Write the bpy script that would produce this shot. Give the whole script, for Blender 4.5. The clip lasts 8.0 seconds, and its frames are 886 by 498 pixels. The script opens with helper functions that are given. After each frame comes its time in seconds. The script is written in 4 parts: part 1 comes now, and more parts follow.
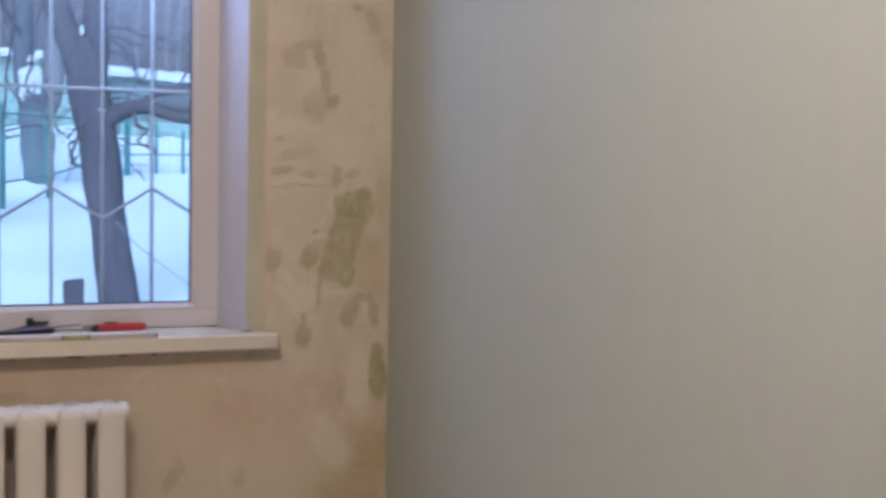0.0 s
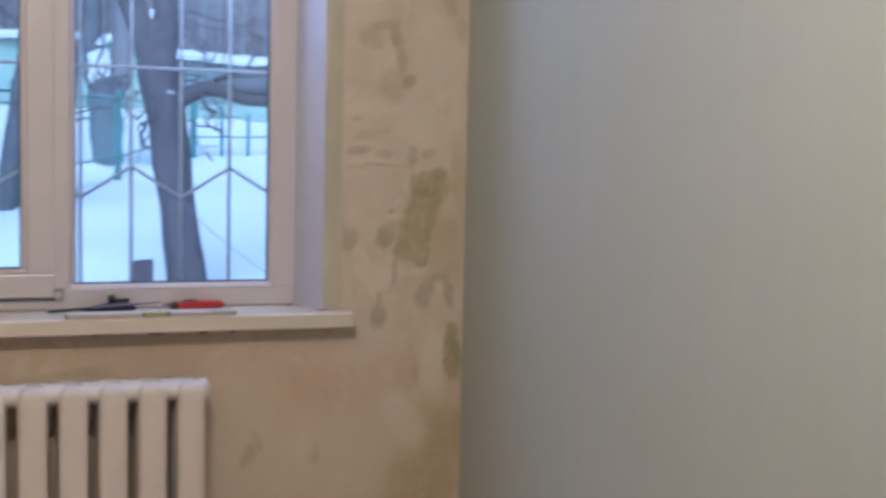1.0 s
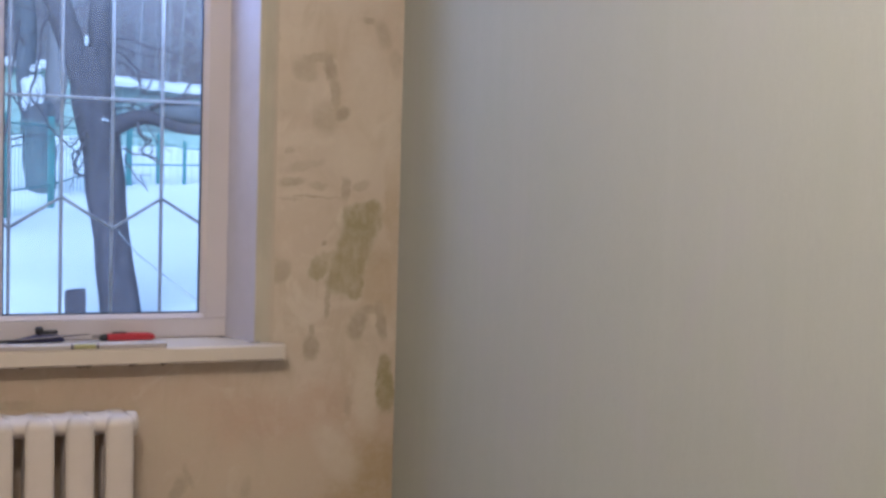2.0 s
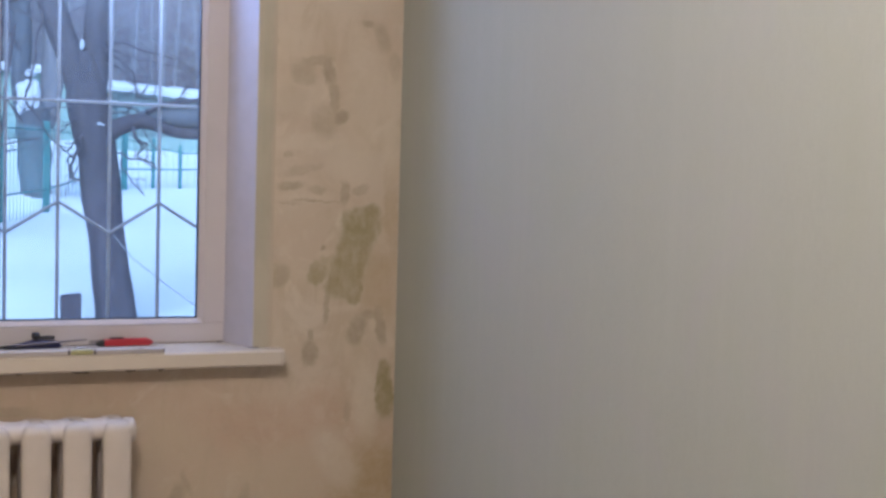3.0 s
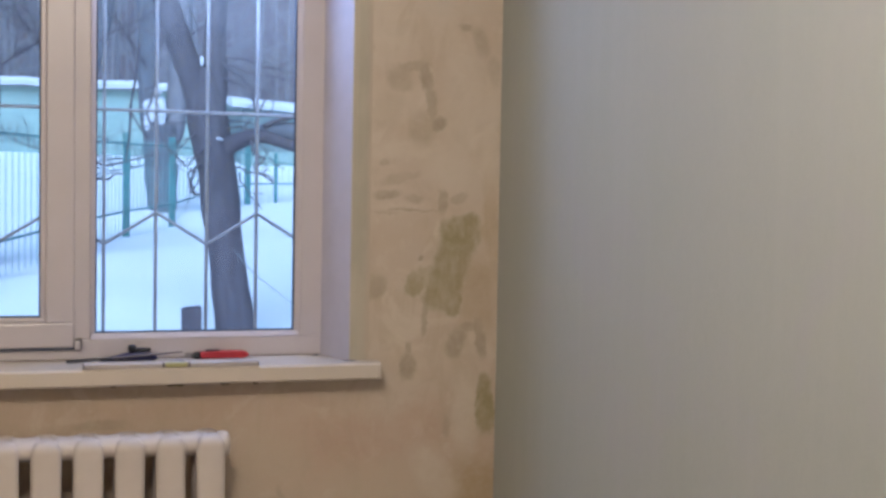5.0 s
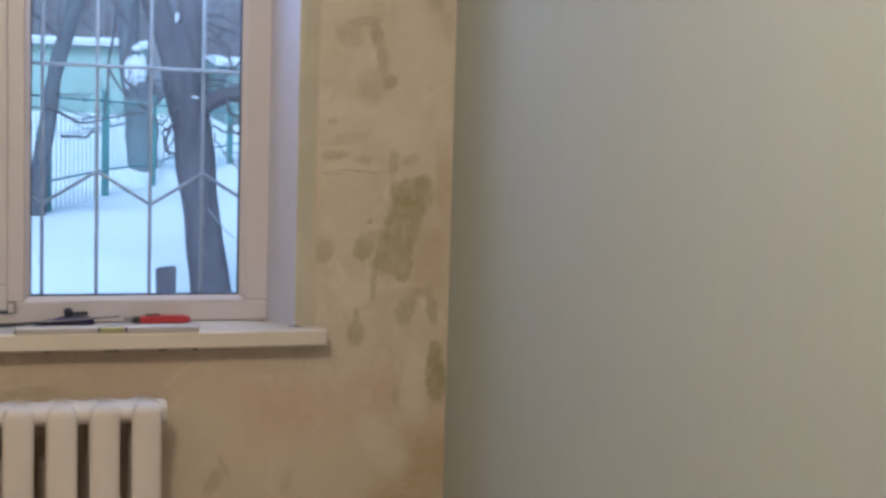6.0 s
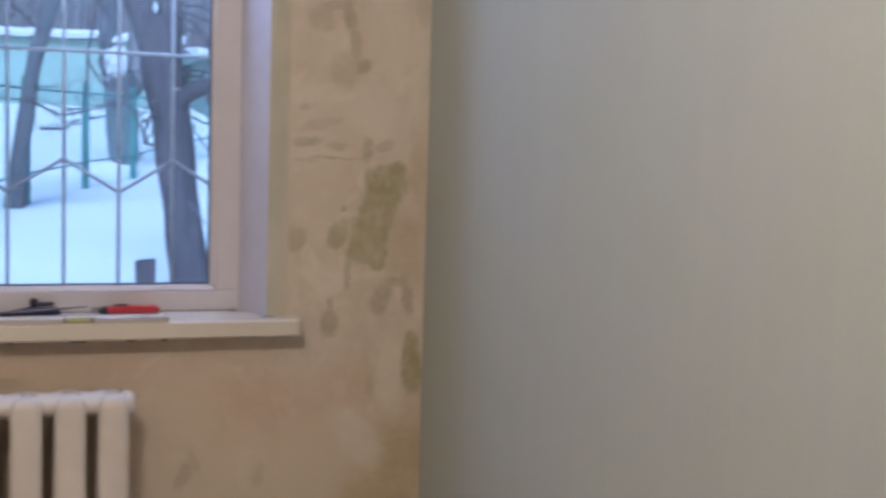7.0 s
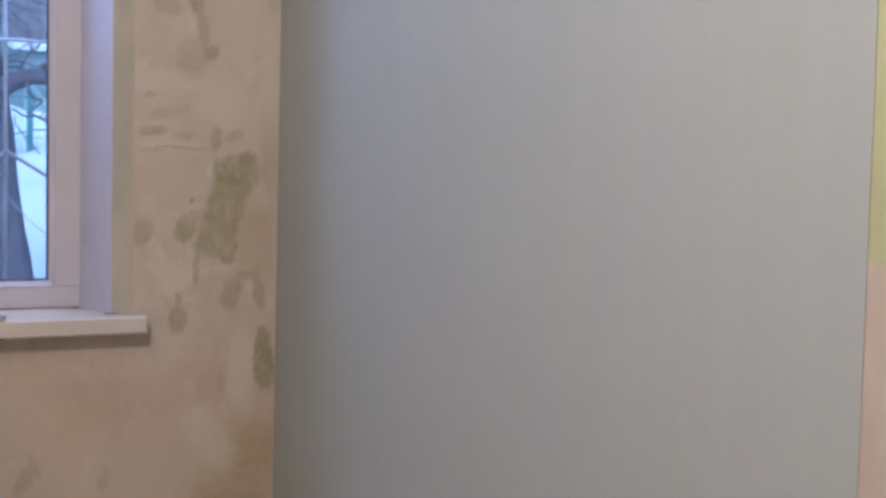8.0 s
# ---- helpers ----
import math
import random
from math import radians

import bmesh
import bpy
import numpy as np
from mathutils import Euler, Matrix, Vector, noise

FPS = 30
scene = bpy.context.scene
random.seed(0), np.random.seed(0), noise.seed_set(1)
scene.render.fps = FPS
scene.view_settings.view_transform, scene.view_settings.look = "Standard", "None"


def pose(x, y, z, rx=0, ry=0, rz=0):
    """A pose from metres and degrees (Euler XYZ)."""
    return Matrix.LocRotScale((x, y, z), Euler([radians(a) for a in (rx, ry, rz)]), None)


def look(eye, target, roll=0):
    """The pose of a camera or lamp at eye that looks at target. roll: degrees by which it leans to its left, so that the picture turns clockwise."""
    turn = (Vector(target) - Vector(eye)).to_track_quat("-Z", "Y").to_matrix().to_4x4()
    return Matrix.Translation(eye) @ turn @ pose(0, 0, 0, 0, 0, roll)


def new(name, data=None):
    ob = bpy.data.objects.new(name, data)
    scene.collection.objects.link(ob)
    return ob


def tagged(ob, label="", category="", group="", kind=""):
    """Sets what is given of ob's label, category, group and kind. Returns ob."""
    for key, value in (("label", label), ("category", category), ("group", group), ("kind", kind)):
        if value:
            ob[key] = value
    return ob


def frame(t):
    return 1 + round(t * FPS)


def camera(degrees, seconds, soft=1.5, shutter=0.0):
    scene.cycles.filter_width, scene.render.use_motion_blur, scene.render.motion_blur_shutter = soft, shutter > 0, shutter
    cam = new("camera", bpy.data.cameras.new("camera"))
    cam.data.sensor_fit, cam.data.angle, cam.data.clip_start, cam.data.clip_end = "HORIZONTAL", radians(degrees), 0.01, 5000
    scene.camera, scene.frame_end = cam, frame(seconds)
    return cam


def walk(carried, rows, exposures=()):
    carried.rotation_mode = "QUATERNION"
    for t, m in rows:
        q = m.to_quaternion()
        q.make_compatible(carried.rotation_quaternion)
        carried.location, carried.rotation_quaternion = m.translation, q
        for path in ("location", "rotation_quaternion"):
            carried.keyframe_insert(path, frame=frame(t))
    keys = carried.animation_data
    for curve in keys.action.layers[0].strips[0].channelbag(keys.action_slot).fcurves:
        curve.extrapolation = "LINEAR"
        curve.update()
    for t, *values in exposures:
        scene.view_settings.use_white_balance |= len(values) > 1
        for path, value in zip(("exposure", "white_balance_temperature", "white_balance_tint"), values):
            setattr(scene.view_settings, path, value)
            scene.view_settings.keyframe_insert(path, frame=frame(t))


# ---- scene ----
cam = camera(38.5, 8.0, soft=3.0, shutter=0.5)
PATH = [
    (0, (-1.175, -3.129, 1.285), (-0.396, -1.292, 1.146), 1.16),
    (0.2, (-1.189, -3.126, 1.282), (-0.446, -1.276, 1.122), 0.94),
    (0.4, (-1.198, -3.124, 1.279), (-0.475, -1.269, 1.091), 1.11),
    (0.5, (-1.202, -3.124, 1.278), (-0.495, -1.262, 1.094), 1.35),
    (0.8, (-1.209, -3.126, 1.275), (-0.529, -1.254, 1.094), 1.26),
    (0.9, (-1.210, -3.123, 1.275), (-0.549, -1.244, 1.095), 1.27),
    (1, (-1.210, -3.119, 1.276), (-0.521, -1.249, 1.109), 1.27),
    (1.2, (-1.210, -3.108, 1.277), (-0.492, -1.248, 1.116), 1.36),
    (1.4, (-1.207, -3.106, 1.274), (-0.487, -1.247, 1.121), 1.14),
    (1.5, (-1.205, -3.108, 1.274), (-0.472, -1.254, 1.121), 1.23),
    (1.6, (-1.204, -3.112, 1.276), (-0.477, -1.255, 1.125), 0.96),
    (1.8, (-1.202, -3.123, 1.281), (-0.446, -1.278, 1.132), 0.90),
    (1.9, (-1.201, -3.127, 1.283), (-0.426, -1.288, 1.151), 1.23),
    (2, (-1.200, -3.128, 1.285), (-0.420, -1.290, 1.166), 1.65),
    (2.1, (-1.199, -3.123, 1.286), (-0.416, -1.286, 1.169), 1.77),
    (2.2, (-1.199, -3.117, 1.286), (-0.399, -1.288, 1.166), 1.99),
    (3.3, (-1.205, -3.097, 1.280), (-0.423, -1.259, 1.170), 1.56),
    (3.4, (-1.207, -3.093, 1.278), (-0.428, -1.255, 1.163), 1.70),
    (3.5, (-1.209, -3.089, 1.277), (-0.415, -1.258, 1.152), 1.94),
    (3.6, (-1.211, -3.089, 1.277), (-0.410, -1.261, 1.142), 1.91),
    (3.7, (-1.213, -3.089, 1.277), (-0.432, -1.253, 1.143), 1.77),
    (3.8, (-1.214, -3.090, 1.277), (-0.439, -1.251, 1.146), 1.64),
    (3.9, (-1.215, -3.091, 1.277), (-0.442, -1.251, 1.145), 1.60),
    (4, (-1.215, -3.091, 1.277), (-0.430, -1.256, 1.143), 1.47),
    (4.2, (-1.206, -3.088, 1.274), (-0.415, -1.257, 1.125), 1.03),
    (4.3, (-1.200, -3.083, 1.272), (-0.421, -1.247, 1.116), 0.86),
    (4.5, (-1.186, -3.055, 1.270), (-0.444, -1.202, 1.143), 0.61),
    (4.6, (-1.173, -3.051, 1.271), (-0.457, -1.187, 1.164), 0.42),
    (4.7, (-1.159, -3.048, 1.272), (-0.503, -1.161, 1.186), 0.42),
    (5.8, (-1.004, -2.955, 1.273), (-0.430, -1.045, 1.115), 1.69),
    (6, (-0.995, -2.952, 1.273), (-0.369, -1.059, 1.117), 1.63),
    (6.1, (-0.993, -2.949, 1.275), (-0.364, -1.058, 1.111), 1.61),
    (6.2, (-0.990, -2.945, 1.276), (-0.357, -1.055, 1.112), 1.68),
    (6.3, (-0.985, -2.941, 1.275), (-0.388, -1.038, 1.125), 0.95),
    (6.4, (-0.980, -2.938, 1.272), (-0.402, -1.028, 1.140), 0.43),
    (6.5, (-0.976, -2.937, 1.269), (-0.391, -1.030, 1.125), 0.60),
    (6.6, (-0.973, -2.927, 1.268), (-0.409, -1.017, 1.088), 0.30),
    (6.7, (-0.971, -2.916, 1.267), (-0.447, -0.995, 1.081), 0.09),
    (6.8, (-0.970, -2.912, 1.264), (-0.404, -1.003, 1.080), -0.21),
    (6.9, (-0.962, -2.905, 1.260), (-0.356, -1.007, 1.083), 0.79),
    (7, (-0.956, -2.900, 1.257), (-0.306, -1.016, 1.091), 1.59),
    (7.2, (-0.965, -2.917, 1.268), (-0.264, -1.051, 1.102), 1.26),
    (7.3, (-0.965, -2.899, 1.261), (-0.224, -1.049, 1.107), 1.65),
    (7.4, (-0.965, -2.873, 1.255), (-0.193, -1.035, 1.091), 1.84),
    (7.5, (-0.967, -2.854, 1.250), (-0.155, -1.033, 1.086), 2.13),
    (7.6, (-0.975, -2.856, 1.247), (-0.151, -1.040, 1.088), 2.09),
    (7.7, (-0.984, -2.864, 1.245), (-0.163, -1.046, 1.101), 1.85),
    (7.8, (-0.992, -2.867, 1.243), (-0.133, -1.068, 1.085), 1.71),
    (7.9, (-0.993, -2.852, 1.242), (-0.108, -1.067, 1.072), 1.67),
    (8, (-0.992, -2.829, 1.242), (-0.093, -1.049, 1.076), 1.63),
]
walk(cam, [(t, look(eye, target, roll)) for t, eye, target, roll in PATH],
     exposures=[(0, 0.29, 4870, 12.5), (1, 0.27, 4800, 12), (2, 0.30, 4880, 13), (3.5, 0.28, 4820, 13), (4.7, 0.28, 4880, 13.5), (5.8, 0.24, 5130, 6), (6.0, 0.24, 5000, 6.5), (6.4, 0.25, 4800, 9), (7, 0.24, 4830, 12), (8, 0.35, 4570, 16.5)])

# ---- world, sun, lamp, exposure ----
SUN_EL, SUN_AZ = radians(38), radians(200)
world = bpy.data.worlds.new("overcast_sky")
scene.world = world
world.use_nodes = True
wn = world.node_tree
sky = wn.nodes.new("ShaderNodeTexSky")
sky.sky_type, sky.sun_disc = "NISHITA", False
sky.sun_elevation, sky.sun_rotation = SUN_EL, SUN_AZ
sky.air_density, sky.dust_density, sky.ozone_density = 1.2, 1.5, 2.0
wn.nodes["Background"].inputs["Strength"].default_value = 0.15
wn.links.new(sky.outputs[0], wn.nodes["Background"].inputs["Color"])

sun = new("sun", bpy.data.lights.new("sun", "SUN"))
sun.data.energy, sun.data.angle, sun.data.color = 2.85, radians(40), (0.83, 0.918, 1.0)
sun.matrix_world = look((0, 0, 0), (-math.sin(SUN_AZ) * math.cos(SUN_EL), -math.cos(SUN_AZ) * math.cos(SUN_EL), -math.sin(SUN_EL)))

lamp = new("room_lamp", bpy.data.lights.new("room_lamp", "POINT"))
lamp.data.energy, lamp.data.color, lamp.data.shadow_soft_size = 65.5, (1.0, 0.742, 0.45), 0.14
lamp.location = (-1.22, -2.15, 2.24)


# the sky's light in the upper part of the window opening
daylight = new("window_daylight", bpy.data.lights.new("window_daylight", "AREA"))
daylight.data.shape, daylight.data.size, daylight.data.size_y = "RECTANGLE", 0.34, 0.34
daylight.data.energy, daylight.data.color = 7.0, (0.68, 0.77, 1.0)
daylight.matrix_world = look((-0.65, 0.28, 1.97), (-0.45, -0.50, 1.25))


# ---- materials ----
class Mat:
    """A small builder for node materials in object space."""

    def __init__(self, name, rough=0.6, metal=0.0, spec=0.5):
        self.m = bpy.data.materials.new(name)
        self.m.use_nodes = True
        self.t = self.m.node_tree
        self.b = self.t.nodes["Principled BSDF"]
        self.b.inputs["Roughness"].default_value = rough
        self.b.inputs["Metallic"].default_value = metal
        self.b.inputs["Specular IOR Level"].default_value = spec
        self.co = self.t.nodes.new("ShaderNodeTexCoord").outputs["Object"]

    def node(self, kind, **links):
        n = self.t.nodes.new(kind)
        for key, v in links.items():
            self.put(n.inputs[key.replace("_", " ")], v)
        return n

    def put(self, socket, v):
        if isinstance(v, bpy.types.NodeSocket):
            self.t.links.new(v, socket)
        else:
            socket.default_value = v

    def math(self, op, a, b=0.0, c=0.0, clamp=False):
        n = self.t.nodes.new("ShaderNodeMath")
        n.operation, n.use_clamp = op, clamp
        for s, v in zip(n.inputs, (a, b, c)):
            self.put(s, v)
        return n.outputs[0]

    def noise(self, scale, detail=4.0, rough=0.55, stretch=(1, 1, 1), warp=0.0):
        co = self.node("ShaderNodeMapping", Vector=self.co, Scale=stretch).outputs[0]
        n = self.node("ShaderNodeTexNoise", Vector=co, Scale=scale, Detail=detail, Roughness=rough, Distortion=warp)
        return n.outputs["Fac"]

    def step(self, v, lo, hi, a=0.0, b=1.0):
        n = self.node("ShaderNodeMapRange", Value=v, From_Min=lo, From_Max=hi, To_Min=a, To_Max=b)
        n.interpolation_type = "SMOOTHSTEP"
        return n.outputs[0]

    def mix(self, fac, a, b, blend="MIX"):
        n = self.t.nodes.new("ShaderNodeMix")
        n.data_type, n.blend_type = "RGBA", blend
        self.put(n.inputs[0], fac)
        for s, v in ((n.inputs[6], a), (n.inputs[7], b)):
            self.put(s, v if isinstance(v, bpy.types.NodeSocket) else (*v, 1))
        return n.outputs[2]

    def color(self, v):
        self.put(self.b.inputs["Base Color"], v if isinstance(v, bpy.types.NodeSocket) else (*v, 1))
        return self

    def bump(self, h, strength=0.3, dist=0.002):
        n = self.node("ShaderNodeBump", Height=h, Strength=strength, Distance=dist)
        self.put(self.b.inputs["Normal"], n.outputs[0])
        return self

    def rough(self, v):
        self.put(self.b.inputs["Roughness"], v)
        return self


def plain(name, col, rough=0.5, metal=0.0, vary=0.12, scale=30.0, bump=0.15, dist=0.0006, stretch=(1, 1, 1)):
    """One colour with grain and larger blotches, and fine relief."""
    m = Mat(name, rough, metal)
    fine, wide = m.noise(scale, stretch=stretch), m.noise(scale * 0.13, 3)
    v = m.math("ADD", m.math("MULTIPLY", fine, 0.6), m.math("MULTIPLY", wide, 0.6))
    lo, hi = [c * (1 - vary) for c in col], [min(1, c * (1 + vary)) for c in col]
    m.color(m.mix(m.step(v, 0.35, 0.85), lo, hi))
    m.rough(m.step(wide, 0.3, 0.7, max(0.02, rough - 0.08), min(1, rough + 0.08)))
    return m.bump(fine, bump, dist).m


def ragged(m, coarse=0.022, fine=0.008):
    """Coordinates shaken at two scales, for torn and brushed edges."""
    co = m.co
    for scale, amount in ((11.0, coarse), (48.0, fine)):
        n = m.node("ShaderNodeTexNoise", Vector=m.co, Scale=scale, Detail=4.0, Roughness=0.6)
        off = m.node("ShaderNodeVectorMath", Vector=n.outputs["Color"])
        off.operation = "SUBTRACT"
        off.inputs[1].default_value = (0.5, 0.5, 0.5)
        add = m.node("ShaderNodeVectorMath")
        add.operation = "MULTIPLY_ADD"
        m.put(add.inputs[0], off.outputs[0])
        add.inputs[1].default_value = (amount * 2,) * 3
        m.put(add.inputs[2], co)
        co = add.outputs[0]
    return m.node("ShaderNodeSeparateXYZ", Vector=co)


def blobs(m, where, rows, edge=0.28, square=2.5, low=0.6):
    """A mask of stains on a wall: rows of x, z, half width, half height, lean in degrees, strength."""
    x, z = where.outputs[0], where.outputs[2]
    uneven = m.step(m.noise(30, 5, 0.65), 0.32, 0.62, low, 1.0)
    total = None
    for bx, bz, rx, rz, lean, s in rows:
        c, sn = math.cos(radians(lean)), math.sin(radians(lean))
        dx, dz = m.math("SUBTRACT", x, bx), m.math("SUBTRACT", z, bz)
        u = m.math("MULTIPLY_ADD", dx, c / rx, m.math("MULTIPLY", dz, -sn / rx))
        w = m.math("MULTIPLY_ADD", dx, sn / rz, m.math("MULTIPLY", dz, c / rz))
        d = m.math("ADD", m.math("POWER", m.math("ABSOLUTE", u), square), m.math("POWER", m.math("ABSOLUTE", w), square))
        d = m.math("POWER", d, 1 / square)
        v = m.math("MULTIPLY", m.step(d, 1 + edge, 1 - edge, 0.0, s), uneven)
        total = v if total is None else m.math("MAXIMUM", total, v)
    return total


def plaster():
    """Old wall with the paper stripped off: pink ground, greyish skim, brown glue, torn olive remains."""
    m = Mat("old_plaster", 0.9, spec=0.2)
    wide, mid, fine = m.noise(2.6, 5, 0.6, warp=0.8), m.noise(10, 6, 0.62, warp=0.9), m.noise(90, 4, 0.6)
    brushed = m.noise(7, 5, 0.6, (1.5, 1, 0.6), 1.4)
    sep = m.node("ShaderNodeSeparateXYZ", Vector=m.co)
    torn, soft = ragged(m), ragged(m, 0.05, 0.012)
    low = m.math("ADD", sep.outputs[2], m.math("MULTIPLY", m.math("SUBTRACT", wide, 0.5), 0.5))
    tone = m.mix(m.step(wide, 0.35, 0.68), (0.505, 0.428, 0.352), (0.552, 0.482, 0.408))
    tone = m.mix(m.step(low, 0.92, 0.62, 0.0, 0.8), tone, (0.495, 0.392, 0.305))
    tone = m.mix(m.step(brushed, 0.50, 0.64, 0.0, 0.5), tone, (0.450, 0.378, 0.290))
    tone = m.mix(m.step(mid, 0.53, 0.68, 0.0, 0.55), tone, (0.600, 0.532, 0.455))
    tone = m.mix(m.step(mid, 0.45, 0.30, 0.0, 0.35), tone, (0.425, 0.362, 0.280))
    # broad washes: reddish ground under the sill, greyer ground below, brown glue in the low corner
    red = blobs(m, soft, [(-0.40, 0.645, 0.17, 0.06, 0, 0.5), (-0.20, 0.68, 0.07, 0.06, 0, 0.45), (-0.75, 0.74, 0.4, 0.03, 0, 0.25)], 0.6)
    tone = m.mix(red, tone, (0.455, 0.322, 0.250))
    tan = blobs(m, soft, [(-0.38, 0.455, 0.24, 0.095, 0, 0.75), (-0.57, 0.61, 0.08, 0.06, 0, 0.7), (-0.62, 0.47, 0.10, 0.12, 0, 0.6), (-0.25, 0.55, 0.10, 0.03, 10, 0.4)], 0.6)
    tone = m.mix(tan, tone, (0.505, 0.430, 0.335))
    brown = blobs(m, soft, [(-0.05, 0.50, 0.075, 0.10, 12, 0.85), (-0.10, 0.37, 0.11, 0.10, 0, 0.85), (-0.02, 1.16, 0.022, 0.13, 0, 0.45), (-0.055, 1.00, 0.05, 0.10, 0, 0.45)], 0.5)
    tone = m.mix(brown, tone, (0.388, 0.300, 0.178))
    # pale skim, with a few bright torn edges
    pale = blobs(m, torn, [(-0.084, 0.70, 0.034, 0.10, -4, 0.75), (-0.165, 0.555, 0.045, 0.085, -32, 0.6), (-0.27, 1.48, 0.075, 0.05, 0, 0.5), (-0.30, 1.61, 0.05, 0.05, 0, 0.45),
                           (-0.25, 1.365, 0.10, 0.022, -4, 0.6), (-0.10, 1.50, 0.055, 0.14, 0, 0.55), (-0.03, 1.43, 0.020, 0.14, 0, 0.5), (-0.13, 1.31, 0.06, 0.05, 20, 0.45)], 0.45)
    tone = m.mix(pale, tone, (0.590, 0.525, 0.445))
    flakes = blobs(m, torn, [(-0.166, 1.165, 0.006, 0.024, 8, 0.8), (-0.200, 1.082, 0.020, 0.008, -12, 0.8), (-0.27, 1.222, 0.06, 0.006, 0, 0.6), (-0.066, 0.899, 0.010, 0.019, 0, 0.8),
                             (-0.190, 1.12, 0.008, 0.018, 30, 0.6), (-0.155, 0.935, 0.05, 0.008, -8, 0.55), (-0.25, 0.89, 0.05, 0.010, 12, 0.5)], 0.5)
    tone = m.mix(m.math("MULTIPLY", flakes, 0.6), tone, (0.620, 0.560, 0.480))
    # grey smears
    hook = blobs(m, torn, [(-0.266, 1.540, 0.030, 0.034, 0, 0.55), (-0.238, 1.572, 0.046, 0.014, -6, 0.6), (-0.201, 1.545, 0.016, 0.040, -10, 0.85), (-0.187, 1.478, 0.013, 0.038, -8, 0.65),
                           (-0.163, 1.433, 0.022, 0.017, -30, 0.9), (-0.212, 1.415, 0.034, 0.042, 0, 0.42), (-0.34, 1.60, 0.006, 0.03, 0, 0.4), (-0.30, 1.46, 0.035, 0.05, 10, 0.25)], 0.4)
    tops = blobs(m, torn, [(-0.097, 1.674, 0.018, 0.009, 0, 0.7), (-0.055, 1.640, 0.020, 0.036, -20, 0.55), (-0.022, 1.568, 0.015, 0.034, -10, 0.42),
                           (-0.292, 1.250, 0.032, 0.012, 0, 0.75), (-0.229, 1.241, 0.022, 0.010, 6, 0.5), (-0.26, 1.295, 0.055, 0.012, -16, 0.4), (-0.30, 1.33, 0.012, 0.010, 0, 0.45)], 0.4)
    lows = blobs(m, torn, [(-0.154, 1.238, 0.012, 0.030, -4, 0.75), (-0.112, 1.248, 0.026, 0.011, -14, 0.5), (-0.325, 1.028, 0.028, 0.030, 0, 0.6), (-0.191, 0.960, 0.007, 0.060, 3, 0.65),
                           (-0.234, 0.826, 0.021, 0.034, -4, 0.8), (-0.228, 0.874, 0.010, 0.018, 0, 0.7), (-0.112, 0.884, 0.024, 0.036, 20, 0.75), (-0.046, 0.890, 0.013, 0.046, -6, 0.75)], 0.35)
    spots = blobs(m, torn, [(-0.078, 0.918, 0.026, 0.010, 0, 0.6), (-0.204, 1.096, 0.006, 0.007, 0, 0.9), (-0.308, 1.330, 0.005, 0.006, 0, 0.6), (-0.569, 0.479, 0.018, 0.036, 25, 0.6),
                            (-0.545, 0.51, 0.008, 0.03, -30, 0.5), (-0.400, 0.472, 0.014, 0.026, 0, 0.45), (-0.129, 0.667, 0.010, 0.026, -6, 0.4), (-0.98, 0.705, 0.06, 0.012, 0, 0.5)], 0.45)
    scratch = blobs(m, torn, [(-0.233, 1.212, 0.068, 0.0022, -2, 0.75), (-0.30, 1.205, 0.03, 0.002, 4, 0.5)], 0.6)
    grey = m.math("MAXIMUM", m.math("MAXIMUM", m.math("MAXIMUM", hook, tops), m.math("MAXIMUM", lows, spots)), scratch)
    tone = m.mix(grey, tone, (0.330, 0.280, 0.208))
    green = blobs(m, torn, [(-0.105, 1.165, 0.054, 0.040, -10, 0.95), (-0.123, 1.085, 0.046, 0.085, 12, 0.85), (-0.150, 1.02, 0.044, 0.060, 8, 0.8), (-0.120, 0.985, 0.020, 0.036, 6, 0.85),
                            (-0.222, 1.034, 0.026, 0.032, 18, 0.75), (-0.198, 1.05, 0.022, 0.028, 20, 0.45), (-0.028, 0.725, 0.024, 0.078, -2, 1.0)], 0.2, 3.2, 0.72)
    worn = m.math("MULTIPLY", green, m.step(m.noise(22, 5, 0.6, (1.6, 1, 0.7)), 0.34, 0.58, 0.55, 1.0))
    tone = m.mix(worn, tone, (0.292, 0.258, 0.145))
    m.color(m.mix(m.step(fine, 0.3, 0.75, 0.0, 0.10), tone, (0.56, 0.51, 0.45)))
    lost = m.math("MULTIPLY_ADD", green, -0.30, m.math("MULTIPLY_ADD", grey, -0.16, m.math("MULTIPLY", m.math("ADD", pale, flakes), 0.16)))
    h = m.math("MULTIPLY_ADD", mid, 0.45, m.math("MULTIPLY_ADD", fine, 0.12, m.math("MULTIPLY_ADD", brushed, 0.3, lost)))
    return m.bump(h, 0.34, 0.005).m


def filler_mat():
    """Grey-green filler rubbed out towards the wall."""
    m = Mat("edge_filler", 0.85, spec=0.2)
    sep = m.node("ShaderNodeSeparateXYZ", Vector=m.co)
    mid, fine = m.noise(12, 5, 0.6, (1, 1, 0.4)), m.noise(90)
    x = m.math("ADD", sep.outputs[0], m.math("MULTIPLY", m.math("SUBTRACT", mid, 0.5), 0.03))
    col = m.mix(m.step(mid, 0.35, 0.65), (0.430, 0.395, 0.325), (0.485, 0.445, 0.375))
    m.color(m.mix(m.step(x, -0.352, -0.336, 0.0, 0.8), col, (0.515, 0.440, 0.365)))
    return m.bump(m.math("ADD", fine, mid), 0.2, 0.002).m


